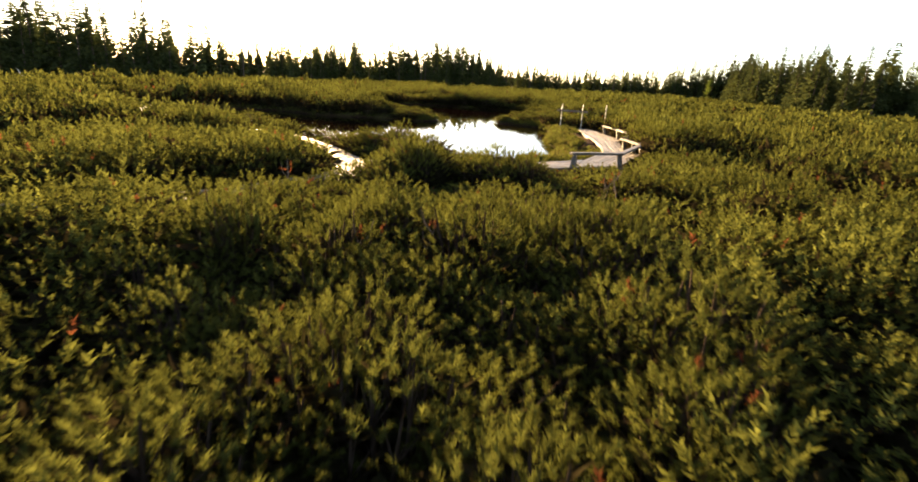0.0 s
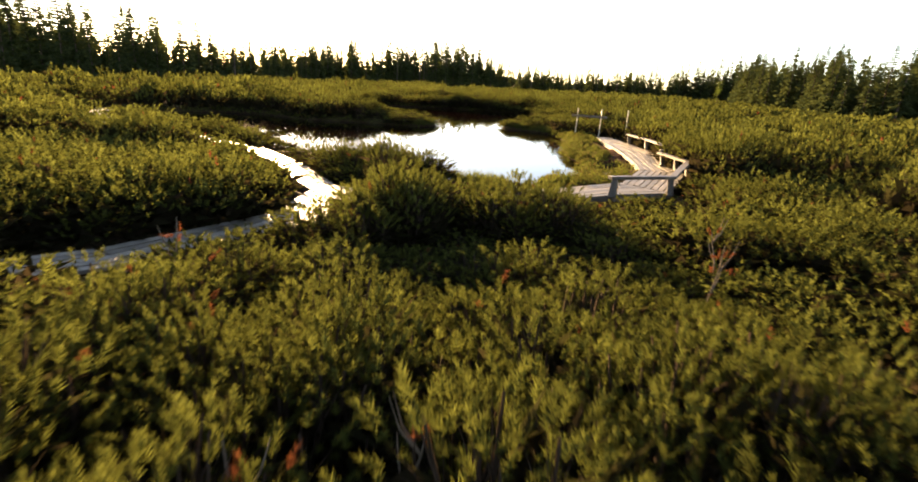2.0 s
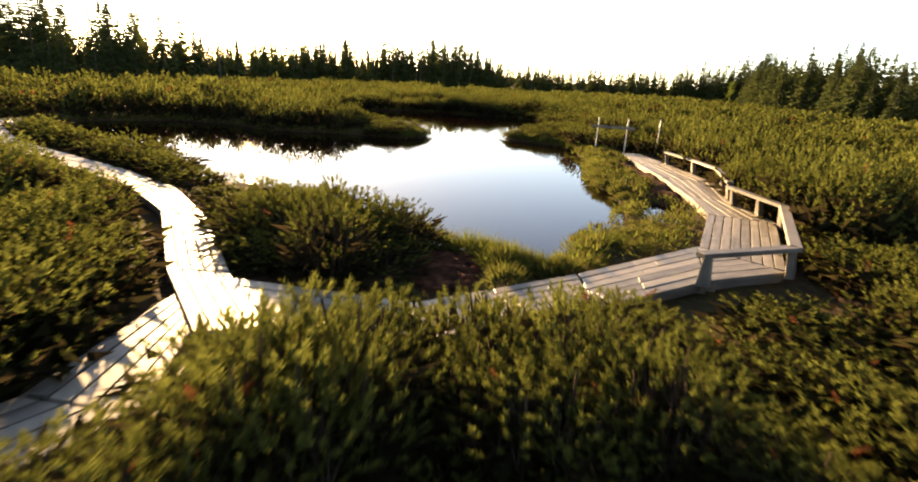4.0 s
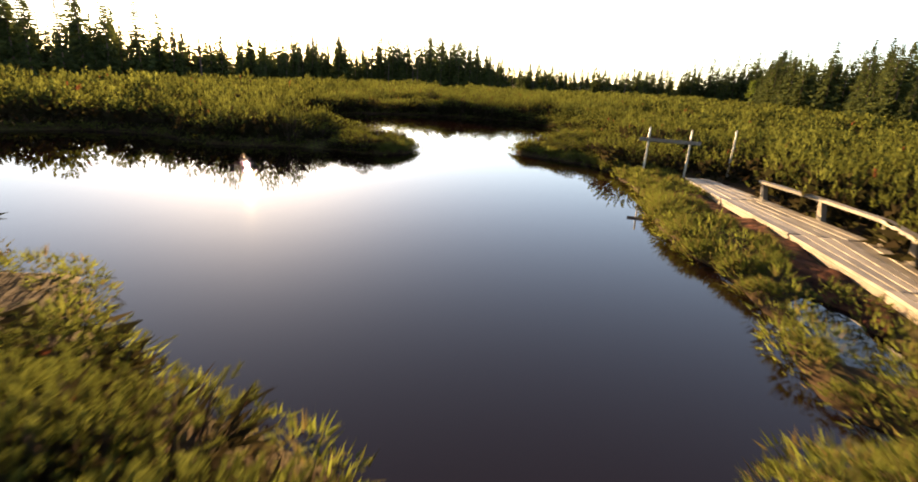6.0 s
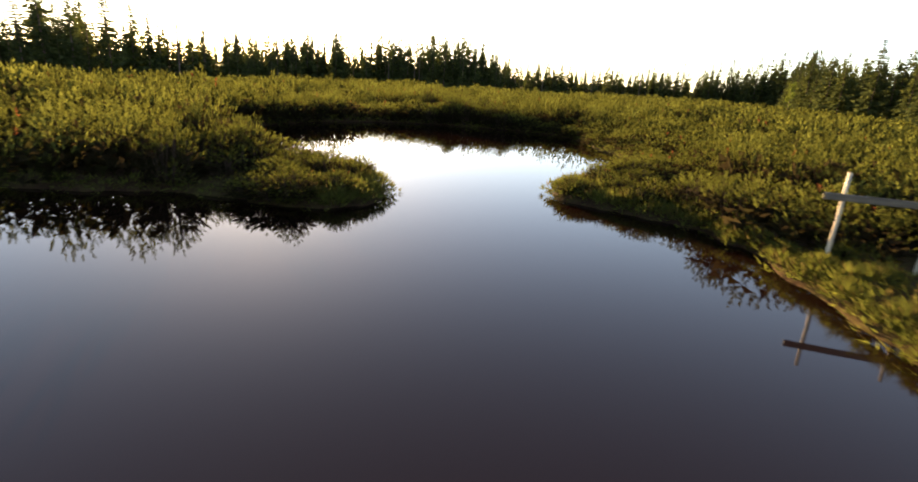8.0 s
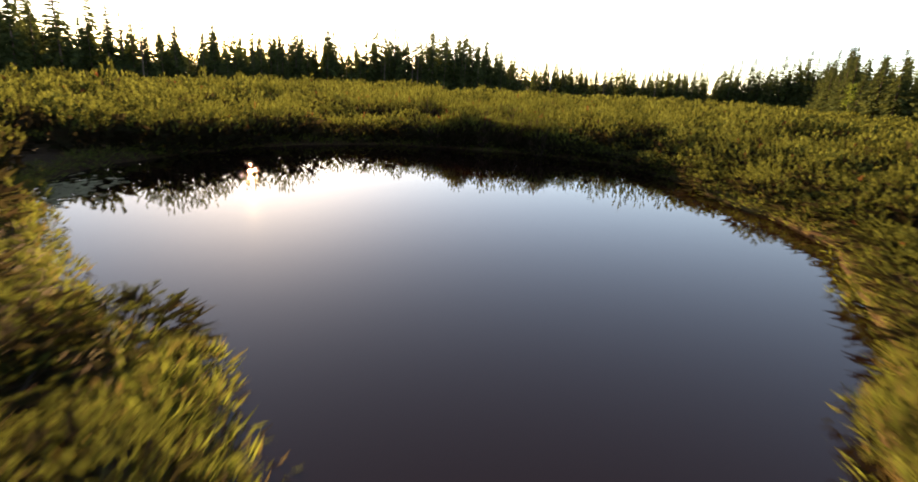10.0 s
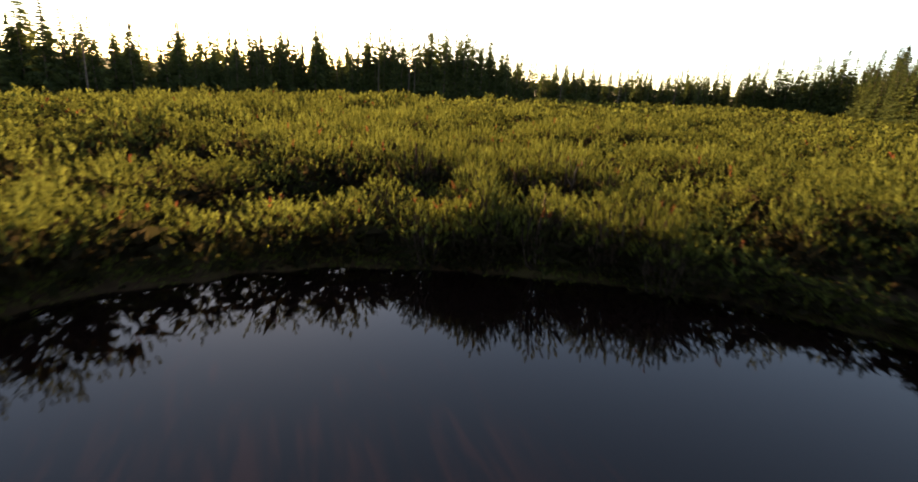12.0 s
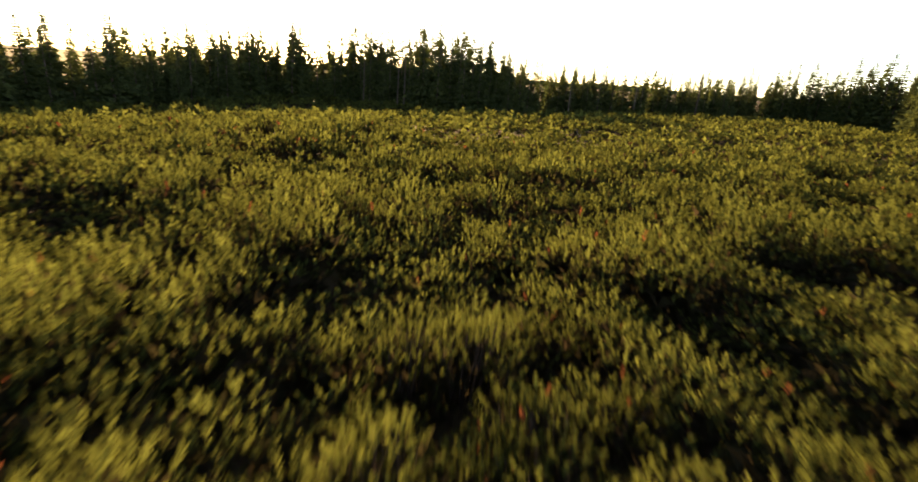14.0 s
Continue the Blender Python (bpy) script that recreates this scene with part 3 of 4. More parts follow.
order = np.argsort(np.where(near, np.abs(bx - 0.2) + np.maximum(by - 54, 0) * 0.3 + np.maximum(-1 - by, 0) * 0.5 - np.where((by > 26) & (by < 37), 3.0, 0), 1e6))
chosen = order[: min(300, int(near.sum()))]
is_near = np.zeros(len(bx), bool)
is_near[chosen] = True
heights = crown_height(bx, by)
trough = (heights < 0.54) & (by > 16) & (ragged(bx, by) > 1.2) & (np.random.default_rng(61).random(len(bx)) < 0.45)
is_near = is_near & ~trough
chosen = [i for i in chosen if not trough[i]]
beside = np.min([to_line(bx, by, w) for w in WALK_LINES[7:15]], axis=0)
heights *= 1 + 0.08 * np.clip(1 - (ragged(bx, by) - 0.5) / 2.5, 0, 1)
heights = np.where(by < 9.2 + np.maximum(bx, 0) * 0.5, heights * np.clip(np.where(bx > 2.6, 0.42, 0.58) + 0.2 * (beside - 0.95), 0.42, 1), heights)
heights = np.where(inside(bx, by, HEADLAND), np.maximum(0.45 + 0.16 * (by - 11), 0.32) + 0.07 * waves(bx, by, 23, 0.7), heights)
heights = np.where((bx < -3.0) & (bx > -12) & (by > 3) & (by < 13), np.clip(heights, 0.5, np.where(by > 8, 0.6, 0.85)), heights)
heights = np.where((bx > 2.4) & (bx < 9) & (by > 4) & (by < 10.5), np.minimum(heights, np.where((by > 7.6) & (bx < 5.3), 0.34, np.where(by > 6.5, np.where(bx > 5.6, 0.66, 0.5), 0.72))), heights)
branch = np.min([to_line(bx, by, w) for w in WALK_LINES[7:10]], axis=0) - 0.5
heights = np.where((bx > -7) & (bx < -0.9) & (by > 0.5) & (by < 8.2) & (bx > -1.2 + (by - 9) * 0.75), np.clip(heights, 0.4 + 0.27 * branch, np.minimum(0.48 + 0.32 * branch, 1.0)), heights)
heights = np.where((bx > -1.6) & (bx < 0.2) & (by > 5.4) & (by < 8.4), np.clip(heights, 0.7, 0.84), heights)
# a crest along the walk, a hollow in front of it, low bushes on the spits
heights = np.where((bx > -1.2) & (bx < 2.3) & (by > 4.6) & (by < 9) & ((bx > 0.2) | (by < 5.4) | (by > 8.4)), np.clip(heights, np.where(by > 6.6, np.where(bx > 0.2, 0.65, 0.72), 0.17), np.where(by > 6.6, np.where(bx > 0.2, 0.75, 0.84), np.where(by > 6.2, 0.4, 0.24))), heights)
heights = np.where((bx > 2.3) & (bx < 3.6) & (by > 4.6) & (by < 9.4), np.minimum(heights, np.where(by > 7.6, 0.34, 0.4)), heights)
heights = np.where((bx > 3.4) & (bx < 7.5) & (by > 26.5) & (by < 38.5), np.minimum(heights, np.where(by < 30, 0.8, 0.58)), heights)
heights = np.where((bx > -6.5) & (bx < -1) & (by > 27) & (by < 35), np.minimum(heights, np.clip(0.4 - (bx + 3.2) * 0.2, 0.36, 1.0)), heights)
heights = np.where((bx < -6.3) & (bx > -18) & (by > 27) & (by < 33), np.maximum(heights, 1.1 + 0.15 * waves(bx, by, 43, 2.5)), heights)
heights = np.where((by < 0.2) & (np.abs(bx) < 9), np.clip(0.66 + 0.3 * waves(bx, by, 26, 0.8), 0.36, 0.95), heights)
heights = np.where((by > 0.2) & (by < 4.7) & (np.abs(bx - 0.6) < 5), 0.97 - 0.12 * (by - 0.2) + 0.1 * np.sin(by * 4.2 + bx), heights)
along = np.min([to_line(bx, by, w) for w in WALK_LINES[2:7]], axis=0)
south = bx < np.interp(by, (8.1, 9.75, 12.2, 14.2, 15.65, 18.8, 21.2), (-1.7, -2.7, -4.1, -5.8, -7.8, -12.6, -15.1))
heights = np.where((along < 3.6) & (by > 12.6), np.where(south, np.clip(heights, 0.2 + 0.28 * along, 0.24 + 0.3 * along), np.minimum(heights, np.where(by < 14.6, 0.28, 0.4) + 0.16 * np.clip(along - 0.9, 0, 4))), heights)
edge = ragged(bx, by)
heights = np.where((bx > 3) & (by > 32.5) & (by < 46.5), np.minimum(heights, np.where(by < 41, 0.3, 0.4) + 0.2 * np.clip(edge, 0, 4)), heights)
heights = np.where((by > 38) & (edge < 2) & (bx < 5), heights * 0.88, heights)
base_z = land(bx, by)

KINDS = []
for k in range(9):
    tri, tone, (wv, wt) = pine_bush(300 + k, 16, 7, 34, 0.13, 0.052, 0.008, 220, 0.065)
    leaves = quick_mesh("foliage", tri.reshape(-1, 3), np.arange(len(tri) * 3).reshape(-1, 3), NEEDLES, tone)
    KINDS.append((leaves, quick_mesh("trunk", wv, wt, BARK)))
rng = np.random.default_rng(77)
for i in chosen:
    leaves, limbs = KINDS[rng.integers(len(KINDS))]
    bush = new("dwarf_pine")
    size = rng.uniform(1.0, 1.42)
    bush.matrix_basis = pose(bx[i], by[i], base_z[i] - 0.03, rng.uniform(-5, 5), rng.uniform(-5, 5), rng.uniform(0, 360)) @ Matrix.Diagonal((size, size, heights[i] * rng.uniform(0.7, 1.22), 1))
    tagged(bush, "bushy green dwarf mountain pine with upright needle tufts", "dwarf pine", "dwarf pines of the bog thicket")
    mesh_part("foliage", leaves, bush)
    mesh_part("trunk", limbs, bush, "thin grey-brown bowed limbs")

lx, ly = scatter(-3.2, 6.0, 26.8, 33.5, 0.62, 17)
low = (ragged(lx, ly) > 0.3) & (inside(lx, ly, OPEN[1]) | inside(lx, ly, OPEN[2])) & (rng.random(len(lx)) < 0.6)
for x, y, z in zip(lx[low], ly[low], land(lx, ly)[low]):
    leaves, limbs = KINDS[rng.integers(len(KINDS))]
    shrub = new("low_shrub")
    shrub.matrix_basis = pose(x, y, z - 0.02, 0, 0, rng.uniform(0, 360)) @ Matrix.Diagonal((0.75, 0.75, rng.uniform(0.3, 0.55), 1))
    tagged(shrub, "low brownish-green shrub on the mossy pond bank", "shrub", "low shrubs on the banks")
    mesh_part("foliage", leaves, shrub)
    mesh_part("trunk", limbs, shrub, "thin grey-brown bowed limbs")


def thicket(name, groups, mat, label):
    """Many bushes in one mesh. groups: (variants, x, y, z, height, width)."""
    verts, tones = [], []
    r = np.random.default_rng(5)
    for variants, xs, ys, zs, hs, ws in groups:
        pick = r.integers(len(variants), size=len(xs))
        turn = r.uniform(0, 6.283, len(xs))
        for k, (tri, tone) in enumerate(variants):
            on = pick == k
            v = tri.reshape(-1, 3)
            c, s = np.cos(turn[on])[:, None], np.sin(turn[on])[:, None]
            w = ws[on][:, None]
            x = (c * v[:, 0] - s * v[:, 1]) * w + xs[on][:, None]
            y = (s * v[:, 0] + c * v[:, 1]) * w + ys[on][:, None]
            z = v[:, 2] * hs[on][:, None] + zs[on][:, None]
            verts.append(np.stack([x, y, z], -1).reshape(-1, 3))
            tones.append((tone[None] * r.uniform(0.82, 1.18, (on.sum(), 1))).ravel())
    verts, tones = np.concatenate(verts), np.concatenate(tones)
    ob = new(name, quick_mesh(name, verts, np.arange(len(verts)).reshape(-1, 3), mat, tones))
    return tagged(ob, label, "dwarf pine thicket", kind="stuff")


rest = ~is_near & ~trough
close = rest & (np.abs(bx) < 9.5) & (by < 68)
away = rest & ~close & ((np.abs(bx) > 14.5) | (by > 74))
middle = rest & ~close & ~away
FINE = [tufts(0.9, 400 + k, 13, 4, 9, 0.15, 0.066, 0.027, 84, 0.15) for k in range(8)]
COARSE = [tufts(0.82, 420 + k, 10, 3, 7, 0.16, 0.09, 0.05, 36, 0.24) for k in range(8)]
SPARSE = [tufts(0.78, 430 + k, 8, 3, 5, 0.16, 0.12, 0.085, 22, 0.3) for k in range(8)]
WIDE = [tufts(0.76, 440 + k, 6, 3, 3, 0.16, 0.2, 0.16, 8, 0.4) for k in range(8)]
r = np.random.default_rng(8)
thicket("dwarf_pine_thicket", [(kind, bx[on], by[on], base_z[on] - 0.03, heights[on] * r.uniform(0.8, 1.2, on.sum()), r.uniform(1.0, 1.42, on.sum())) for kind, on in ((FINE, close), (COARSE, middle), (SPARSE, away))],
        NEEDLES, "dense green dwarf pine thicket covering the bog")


# ---- sedge tussocks and the grassy fringe ----


def tussock_mesh(seed, count, height, width=0.014):
    rng = np.random.default_rng(seed)
    a, r = rng.uniform(0, 6.283, count), 0.24 * np.sqrt(rng.uniform(0, 1, count))
    base = np.stack([r * np.cos(a), r * np.sin(a), 0.2 * (1 - (r / 0.25) ** 2)], 1)
    way = unit(np.stack([np.cos(a) * r * 5, np.sin(a) * r * 5, np.ones(count)], 1) + rng.normal(0, 0.3, (count, 3)))
    tri = blades(base, way, height * rng.uniform(0.4, 1.0, count), np.full(count, width), rng, 0.02)
    return tri, np.repeat(rng.uniform(0.1, 1, count), 3)


MOUNDS = [tussock_mesh(500 + k, 380, 0.16 + 0.018 * k) for k in range(6)]
MOUND_MESHES = [quick_mesh("sedge_tussock", t.reshape(-1, 3), np.arange(len(t) * 3).reshape(-1, 3), SEDGE, tone) for t, tone in MOUNDS]
tx, ty = scatter(-3.4, 7.2, 9.6, 33.6, 0.36, 14)
shore = ragged(tx, ty)
wet = np.zeros(tx.shape, bool)
for o in OPEN:
    wet |= inside(tx, ty, o)
bare = (to_line(tx, ty, np.array([(5.75, 15.9), (6.15, 18.0), (6.3, 19.6), (6.35, 21.4), (6.25, 22.6)])) < 0.36) | (to_line(tx, ty, np.array([(5.0, 14.2), (5.4, 14.6)])) < 0.35) | (to_line(tx, ty, np.array([(2.5, 11.5), (3.3, 12.1), (4.5, 12.95)])) < 0.2) | (to_line(tx, ty, np.array([(-0.2, 10.1), (0.5, 10.3), (0.45, 11.2)])) < 0.5)
wet &= (shore > 0.02) & ~bare & ((waves(tx, ty, 31, 0.8) > 0.0) | (shore < 0.42) & (to_line(tx, ty, POOL, True) > 0.5))
for w in WALK_LINES:
    wet &= to_line(tx, ty, w) > 0.72
rng = np.random.default_rng(9)
for x, y, z in zip(tx[wet][-300:], ty[wet][-300:], land(tx, ty)[wet][-300:]):
    ob = new("sedge_tussock", MOUND_MESHES[rng.integers(6)])
    s = rng.uniform(0.7, 1.2) * (0.55 if 13.2 < y < 15.6 and x > 3.6 else 1)
    ob.matrix_basis = pose(x, y, z - 0.03, 0, 0, rng.uniform(0, 360)) @ Matrix.Diagonal((s, s, s * rng.uniform(0.7, 1.1), 1))
    tagged(ob, "yellow-green sedge tussock on the wet peat shore", "sedge tussock", "sedge tussocks along the pond")

# tall sedge on the tip of land by the middle walk
tall_sedge = [tussock_mesh(540 + k, 420, 0.34, 0.012) for k in range(3)]
tall_sedge = [quick_mesh("sedge_clump", t.reshape(-1, 3), np.arange(len(t) * 3).reshape(-1, 3), SEDGE, 0.35 + 0.65 * tone) for t, tone in tall_sedge]
for x, y, s in ((0.35, 11.8, 0.8), (0.72, 11.68, 1.1), (0.98, 11.5, 1.15), (1.2, 11.3, 1.1), (1.12, 11.0, 0.9), (1.42, 11.08, 1.0), (1.62, 10.95, 0.95), (1.85, 10.85, 0.85), (1.45, 10.72, 0.75), (2.5, 11.75, 0.8), (2.75, 11.95, 0.85), (3.05, 12.25, 0.85), (3.35, 12.5, 0.75)):
    ob = new("sedge_clump", tall_sedge[rng.integers(3)])
    ob.matrix_basis = pose(x, y, float(land(np.array([x]), np.array([y]))[0]) - 0.06, 0, 0, rng.uniform(0, 360)) @ Matrix.Diagonal((s, s, s, 1))
    tagged(ob, "tall bright green sedge clump at the water's edge", "sedge clump", "sedge clumps beside the middle boardwalk")

sx, sy = scatter(-18.5, 9, 9, 51, 0.22, 15)
d = ragged(sx, sy)
open_bank = inside(sx, sy, OPEN[0]) & (d > 0.1) & (np.random.default_rng(6).random(len(sx)) < 0.32)
open_bank &= (to_line(sx, sy, np.array([(5.75, 15.9), (6.15, 18.0), (6.3, 19.6), (6.35, 21.4), (6.25, 22.6)])) > 0.4) & (to_line(sx, sy, np.array([(-0.2, 10.1), (0.5, 10.3), (0.45, 11.2)])) > 0.5)
fringe = open_bank | (d > -0.05) & (d < np.where(inside(sx, sy, OPEN[0]), np.where(to_line(sx, sy, POOL, True) < 0.7, 0.08, 0.45), np.where(inside(sx, sy, OPEN[1]) | inside(sx, sy, OPEN[2]), 0.9, 0.3))) & (np.random.default_rng(3).random(len(sx)) < 0.95)
for w in WALK_LINES:
    fringe &= to_line(sx, sy, w) > 0.7
sx, sy = sx[fringe], sy[fringe]
LOW = [tussock_mesh(520 + k, 44, 0.17, 0.024) for k in range(6)]
ob = thicket("shore_grass", [(LOW, sx, sy, land(sx, sy) - 0.02, np.random.default_rng(4).uniform(0.6, 1.35, len(sx)), np.full(len(sx), 1.1))], SEDGE, "low yellow-green sedge and moss fringe along the waterline")
ob["category"] = "grass"

# ---- spruce forest ----


def spruce(seed, tall, slim, gaps):
    """A ragged spruce: trunk and drooping whorls of twigs."""
    rng = np.random.default_rng(seed)
    trunk = tube([(0, 0, -0.3), (0.03, 0, tall * 0.5), (0, 0.02, tall * 0.97)], [0.13, 0.08, 0.015], 7)
    base, way, length, width = [], [], [], []
    z = tall * rng.uniform(0.03, 0.1)
    while z < tall * 0.985:
        f = z / tall
        full = slim * tall * (1 - f) ** 0.95 + 0.05
        for k in range(rng.integers(6, 9)):
            if rng.random() < gaps * (0.4 + f):
                continue
            a = rng.uniform(0, 6.283)
            reach = full * rng.uniform(0.6, 1.15)
            out = np.array([math.cos(a), math.sin(a), 0])
            droop = rng.uniform(-0.1, 0.35) * (1 - f)
            base.append(np.array([0, 0, z]))
            way.append(unit(out * reach + np.array([0, 0, -droop * reach])))
            length.append(reach)
            width.append(0.1)
            for j in range(6):
                s = (j + rng.uniform(0.2, 1)) / 6
                p = out * reach * s + np.array([0, 0, z - droop * reach * s * s])
                base.append(p)
                w = rng.uniform(-0.9, 0.9)
                side = np.array([math.cos(a + w), math.sin(a + w), rng.uniform(-0.75, 0.2)])
                way.append(unit(side))
                length.append(rng.uniform(0.35, 0.7) * (0.3 + 0.85 * (1 - f)))
                width.append(rng.uniform(0.2, 0.42) * (0.25 + 0.9 * (1 - f)))
        z += rng.uniform(0.17, 0.3)
    n = len(base)
    tri = blades(np.array(base), np.array(way), np.array(length), np.array(width), rng)
    leader = blades(np.array([(0, 0, tall * 0.9)] * 6), unit(np.stack([rng.normal(0, 0.25, 6), rng.normal(0, 0.25, 6), np.ones(6)], 1)), np.full(6, tall * 0.08), np.full(6, 0.06), rng)
    tri = np.concatenate([tri, leader])
    tone = np.repeat(rng.uniform(0.1, 1, len(tri)), 3)
    return quick_mesh("crown", tri.reshape(-1, 3), np.arange(len(tri) * 3).reshape(-1, 3), SPRUCE, tone), quick_mesh("trunk", *trunk, TRUNK)


FULL = [spruce(600 + k, 9.0, 0.18 + 0.018 * (k % 4), 0.02) for k in range(7)]
THIN = [spruce(620 + k, 9.0, 0.11 + 0.016 * (k % 3), 0.3) for k in range(5)]
# forest edge: x, y, height of its trees, share of thin ones
EDGE = [(-125, 62, 12.4, 0.4), (-95, 72, 12.4, 0.4), (-66, 84, 12.0, 0.4), (-50, 91, 11.6, 0.45), (-45, 103, 9.0, 0.2), (-41, 110, 7.4, 0.2), (-37, 126, 8.2, 0.2), (-37, 150, 11.2, 0.3), (-28, 158, 12.2, 0.3),
        (-16, 160, 13.2, 0.4), (-4, 152, 13.6, 0.25), (8, 147, 9.2, 0.4), (15, 156, 8.2, 0.6), (24, 156, 8.0, 0.7), (36, 161, 8.4, 0.7), (48, 158, 7.8, 0.6), (60, 168, 10.0, 0.5), (70, 167, 11.6, 0.2),
        (77, 150, 13.2, 0.15), (72, 135, 12.2, 0.1), (62, 122, 10.8, 0.05), (58, 106, 10.4, 0.03), (60, 91, 11.2, 0.04), (48, 72, 9.8, 0.03), (50, 60, 10.2, 0.03), (62, 44, 10, 0.1), (84, 26, 10, 0.1), (100, 0, 10, 0.1)]

fx, fy = scatter(-120, 130, -30, 190, 2.3, 12)
bog = np.array([e[:2] for e in EDGE] + [(100, -30), (-125, -30)])
out = inside(fx, fy, bog) & ~((np.abs(fx) < np.minimum(24, np.maximum(0.95 * (fy + 8) + 3, 5))) & (fy > -8) & (fy < 86))
fx, fy = fx[out], fy[out]
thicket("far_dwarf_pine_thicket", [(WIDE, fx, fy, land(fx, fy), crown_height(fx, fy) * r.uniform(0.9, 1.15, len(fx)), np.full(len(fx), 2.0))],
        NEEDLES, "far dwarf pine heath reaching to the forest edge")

rng = np.random.default_rng(31)
trees, behind = [], []
for (x0, y0, h0, t0), (x1, y1, h1, t1) in zip(EDGE, EDGE[1:]):
    run = math.dist((x0, y0), (x1, y1))
    nx_, ny_ = -(y1 - y0) / run, (x1 - x0) / run
    for row, gap in ((0, 1.35), (2.6, 1.7), (5.5, 2.2), (10, 2.8)):
        if row == 0 and (y1 < 50 or x1 < -90):
            gap = 4
        s = rng.uniform(0, gap)
        while s < run:
            u = s / run
            away = row + rng.uniform(-1.4, 1.4)
            low = float(land(np.array([x0 + (x1 - x0) * u]), np.array([y0 + (y1 - y0) * u]))[0])
            tall = (h0 + (h1 - h0) * u - low) * rng.choice([rng.uniform(0.5, 0.8), rng.uniform(0.75, 0.98), rng.uniform(0.95, 1.12)], p=[0.3, 0.5, 0.2])
            (behind if row else trees).append((x0 + (x1 - x0) * u + nx_ * away, y0 + (y1 - y0) * u + ny_ * away, tall * (0.9 if row else 1), t0 + (t1 - t0) * u))
            s += gap * rng.uniform(0.5, 1.5)
for x, y, h, thin in trees:
    kinds = THIN if rng.random() < thin else FULL
    crown, trunk = kinds[rng.integers(len(kinds))]
    tree = new("spruce_tree")
    s = h / 9.0
    wide = s * rng.uniform(0.85, 1.2)
    tree.matrix_basis = pose(x, y, float(land(np.array([x]), np.array([y]))[0]), rng.uniform(-2, 2), rng.uniform(-2, 2), rng.uniform(0, 360)) @ Matrix.Diagonal((wide, wide, s, 1))
    tagged(tree, "slender ragged spruce with sparse drooping branches" if kinds is THIN else "dense dark green spruce at the forest edge", "spruce", "spruces of the forest edge")
    mesh_part("crown", crown, tree)
    mesh_part("trunk", trunk, tree, "grey-brown trunk")


def crown_arrays(me):
    """A crown's triangles, every fourth one, broadened, for the woods behind the edge."""
    co = np.empty(len(me.vertices) * 3, np.float32)
    me.vertices.foreach_get("co", co)
    tri = co.reshape(-1, 3, 3)[::4].copy()
    mid = tri.mean(1, keepdims=True)
    tri = mid + (tri - mid) * 1.95
    return tri, np.repeat(np.linspace(0.1, 0.9, len(tri)), 3)


behind = np.array(behind)
WOOD = [crown_arrays(c) for c, _ in FULL + THIN[:2]]
ob = thicket("spruce_forest", [(WOOD, behind[:, 0], behind[:, 1], land(behind[:, 0], behind[:, 1]), behind[:, 2] / 9.0, behind[:, 2] / 9.0 * 1.1)], SPRUCE, "dark dense spruce forest behind its edge trees")
ob["category"] = "forest"

# ---- small things ----
v, t = tube([(-22.0, 23.0, 0.3), (-22.02, 23.0, 1.1), (-22.15, 23.0, 1.45), (-22.42, 23.02, 1.62), (-22.5, 23.0, 1.85), (-22.62, 23.0, 1.9)], [0.04, 0.035, 0.03, 0.03, 0.025, 0.01], 6)
tagged(new("dead_branch", quick_mesh("dead_branch", v, t, DEADWOOD)), "crooked bleached dead branch rising above the bushes", "dead branch")


def floating_leaves():
    """Oval pondweed leaves lying on the water in a loose raft."""
    rng = np.random.default_rng(88)
    verts, tris, n = [], [], 0
    while n < 210:
        x, y = rng.normal(-7.95, 0.38), rng.normal(37.9, 0.75)
        if ragged(np.array([x]), np.array([y]))[0] > -0.15:
            continue
        a, long, wide = rng.uniform(0, 6.283), rng.uniform(0.06, 0.11), rng.uniform(0.035, 0.06)
        ring = np.array([(math.cos(w) * long, math.sin(w) * wide) for w in np.arange(8) * 0.7854])
        c, s = math.cos(a), math.sin(a)
        z = 0.006 + 0.004 * rng.random()
        verts += [(x + c * u - s * v, y + s * u + c * v, z + 0.004 * abs(v) / wide) for u, v in ring] + [(x, y, z)]
        tris += [(n * 9 + k, n * 9 + (k + 1) % 8, n * 9 + 8) for k in range(8)]
        n += 1
    me = quick_mesh("floating_leaves", verts, tris, PAD, np.repeat(rng.uniform(0.2, 1, n), 9))
    return tagged(new("floating_leaves", me), "pale oval pondweed leaves floating on the dark water", "water plants", kind="stuff")


floating_leaves()


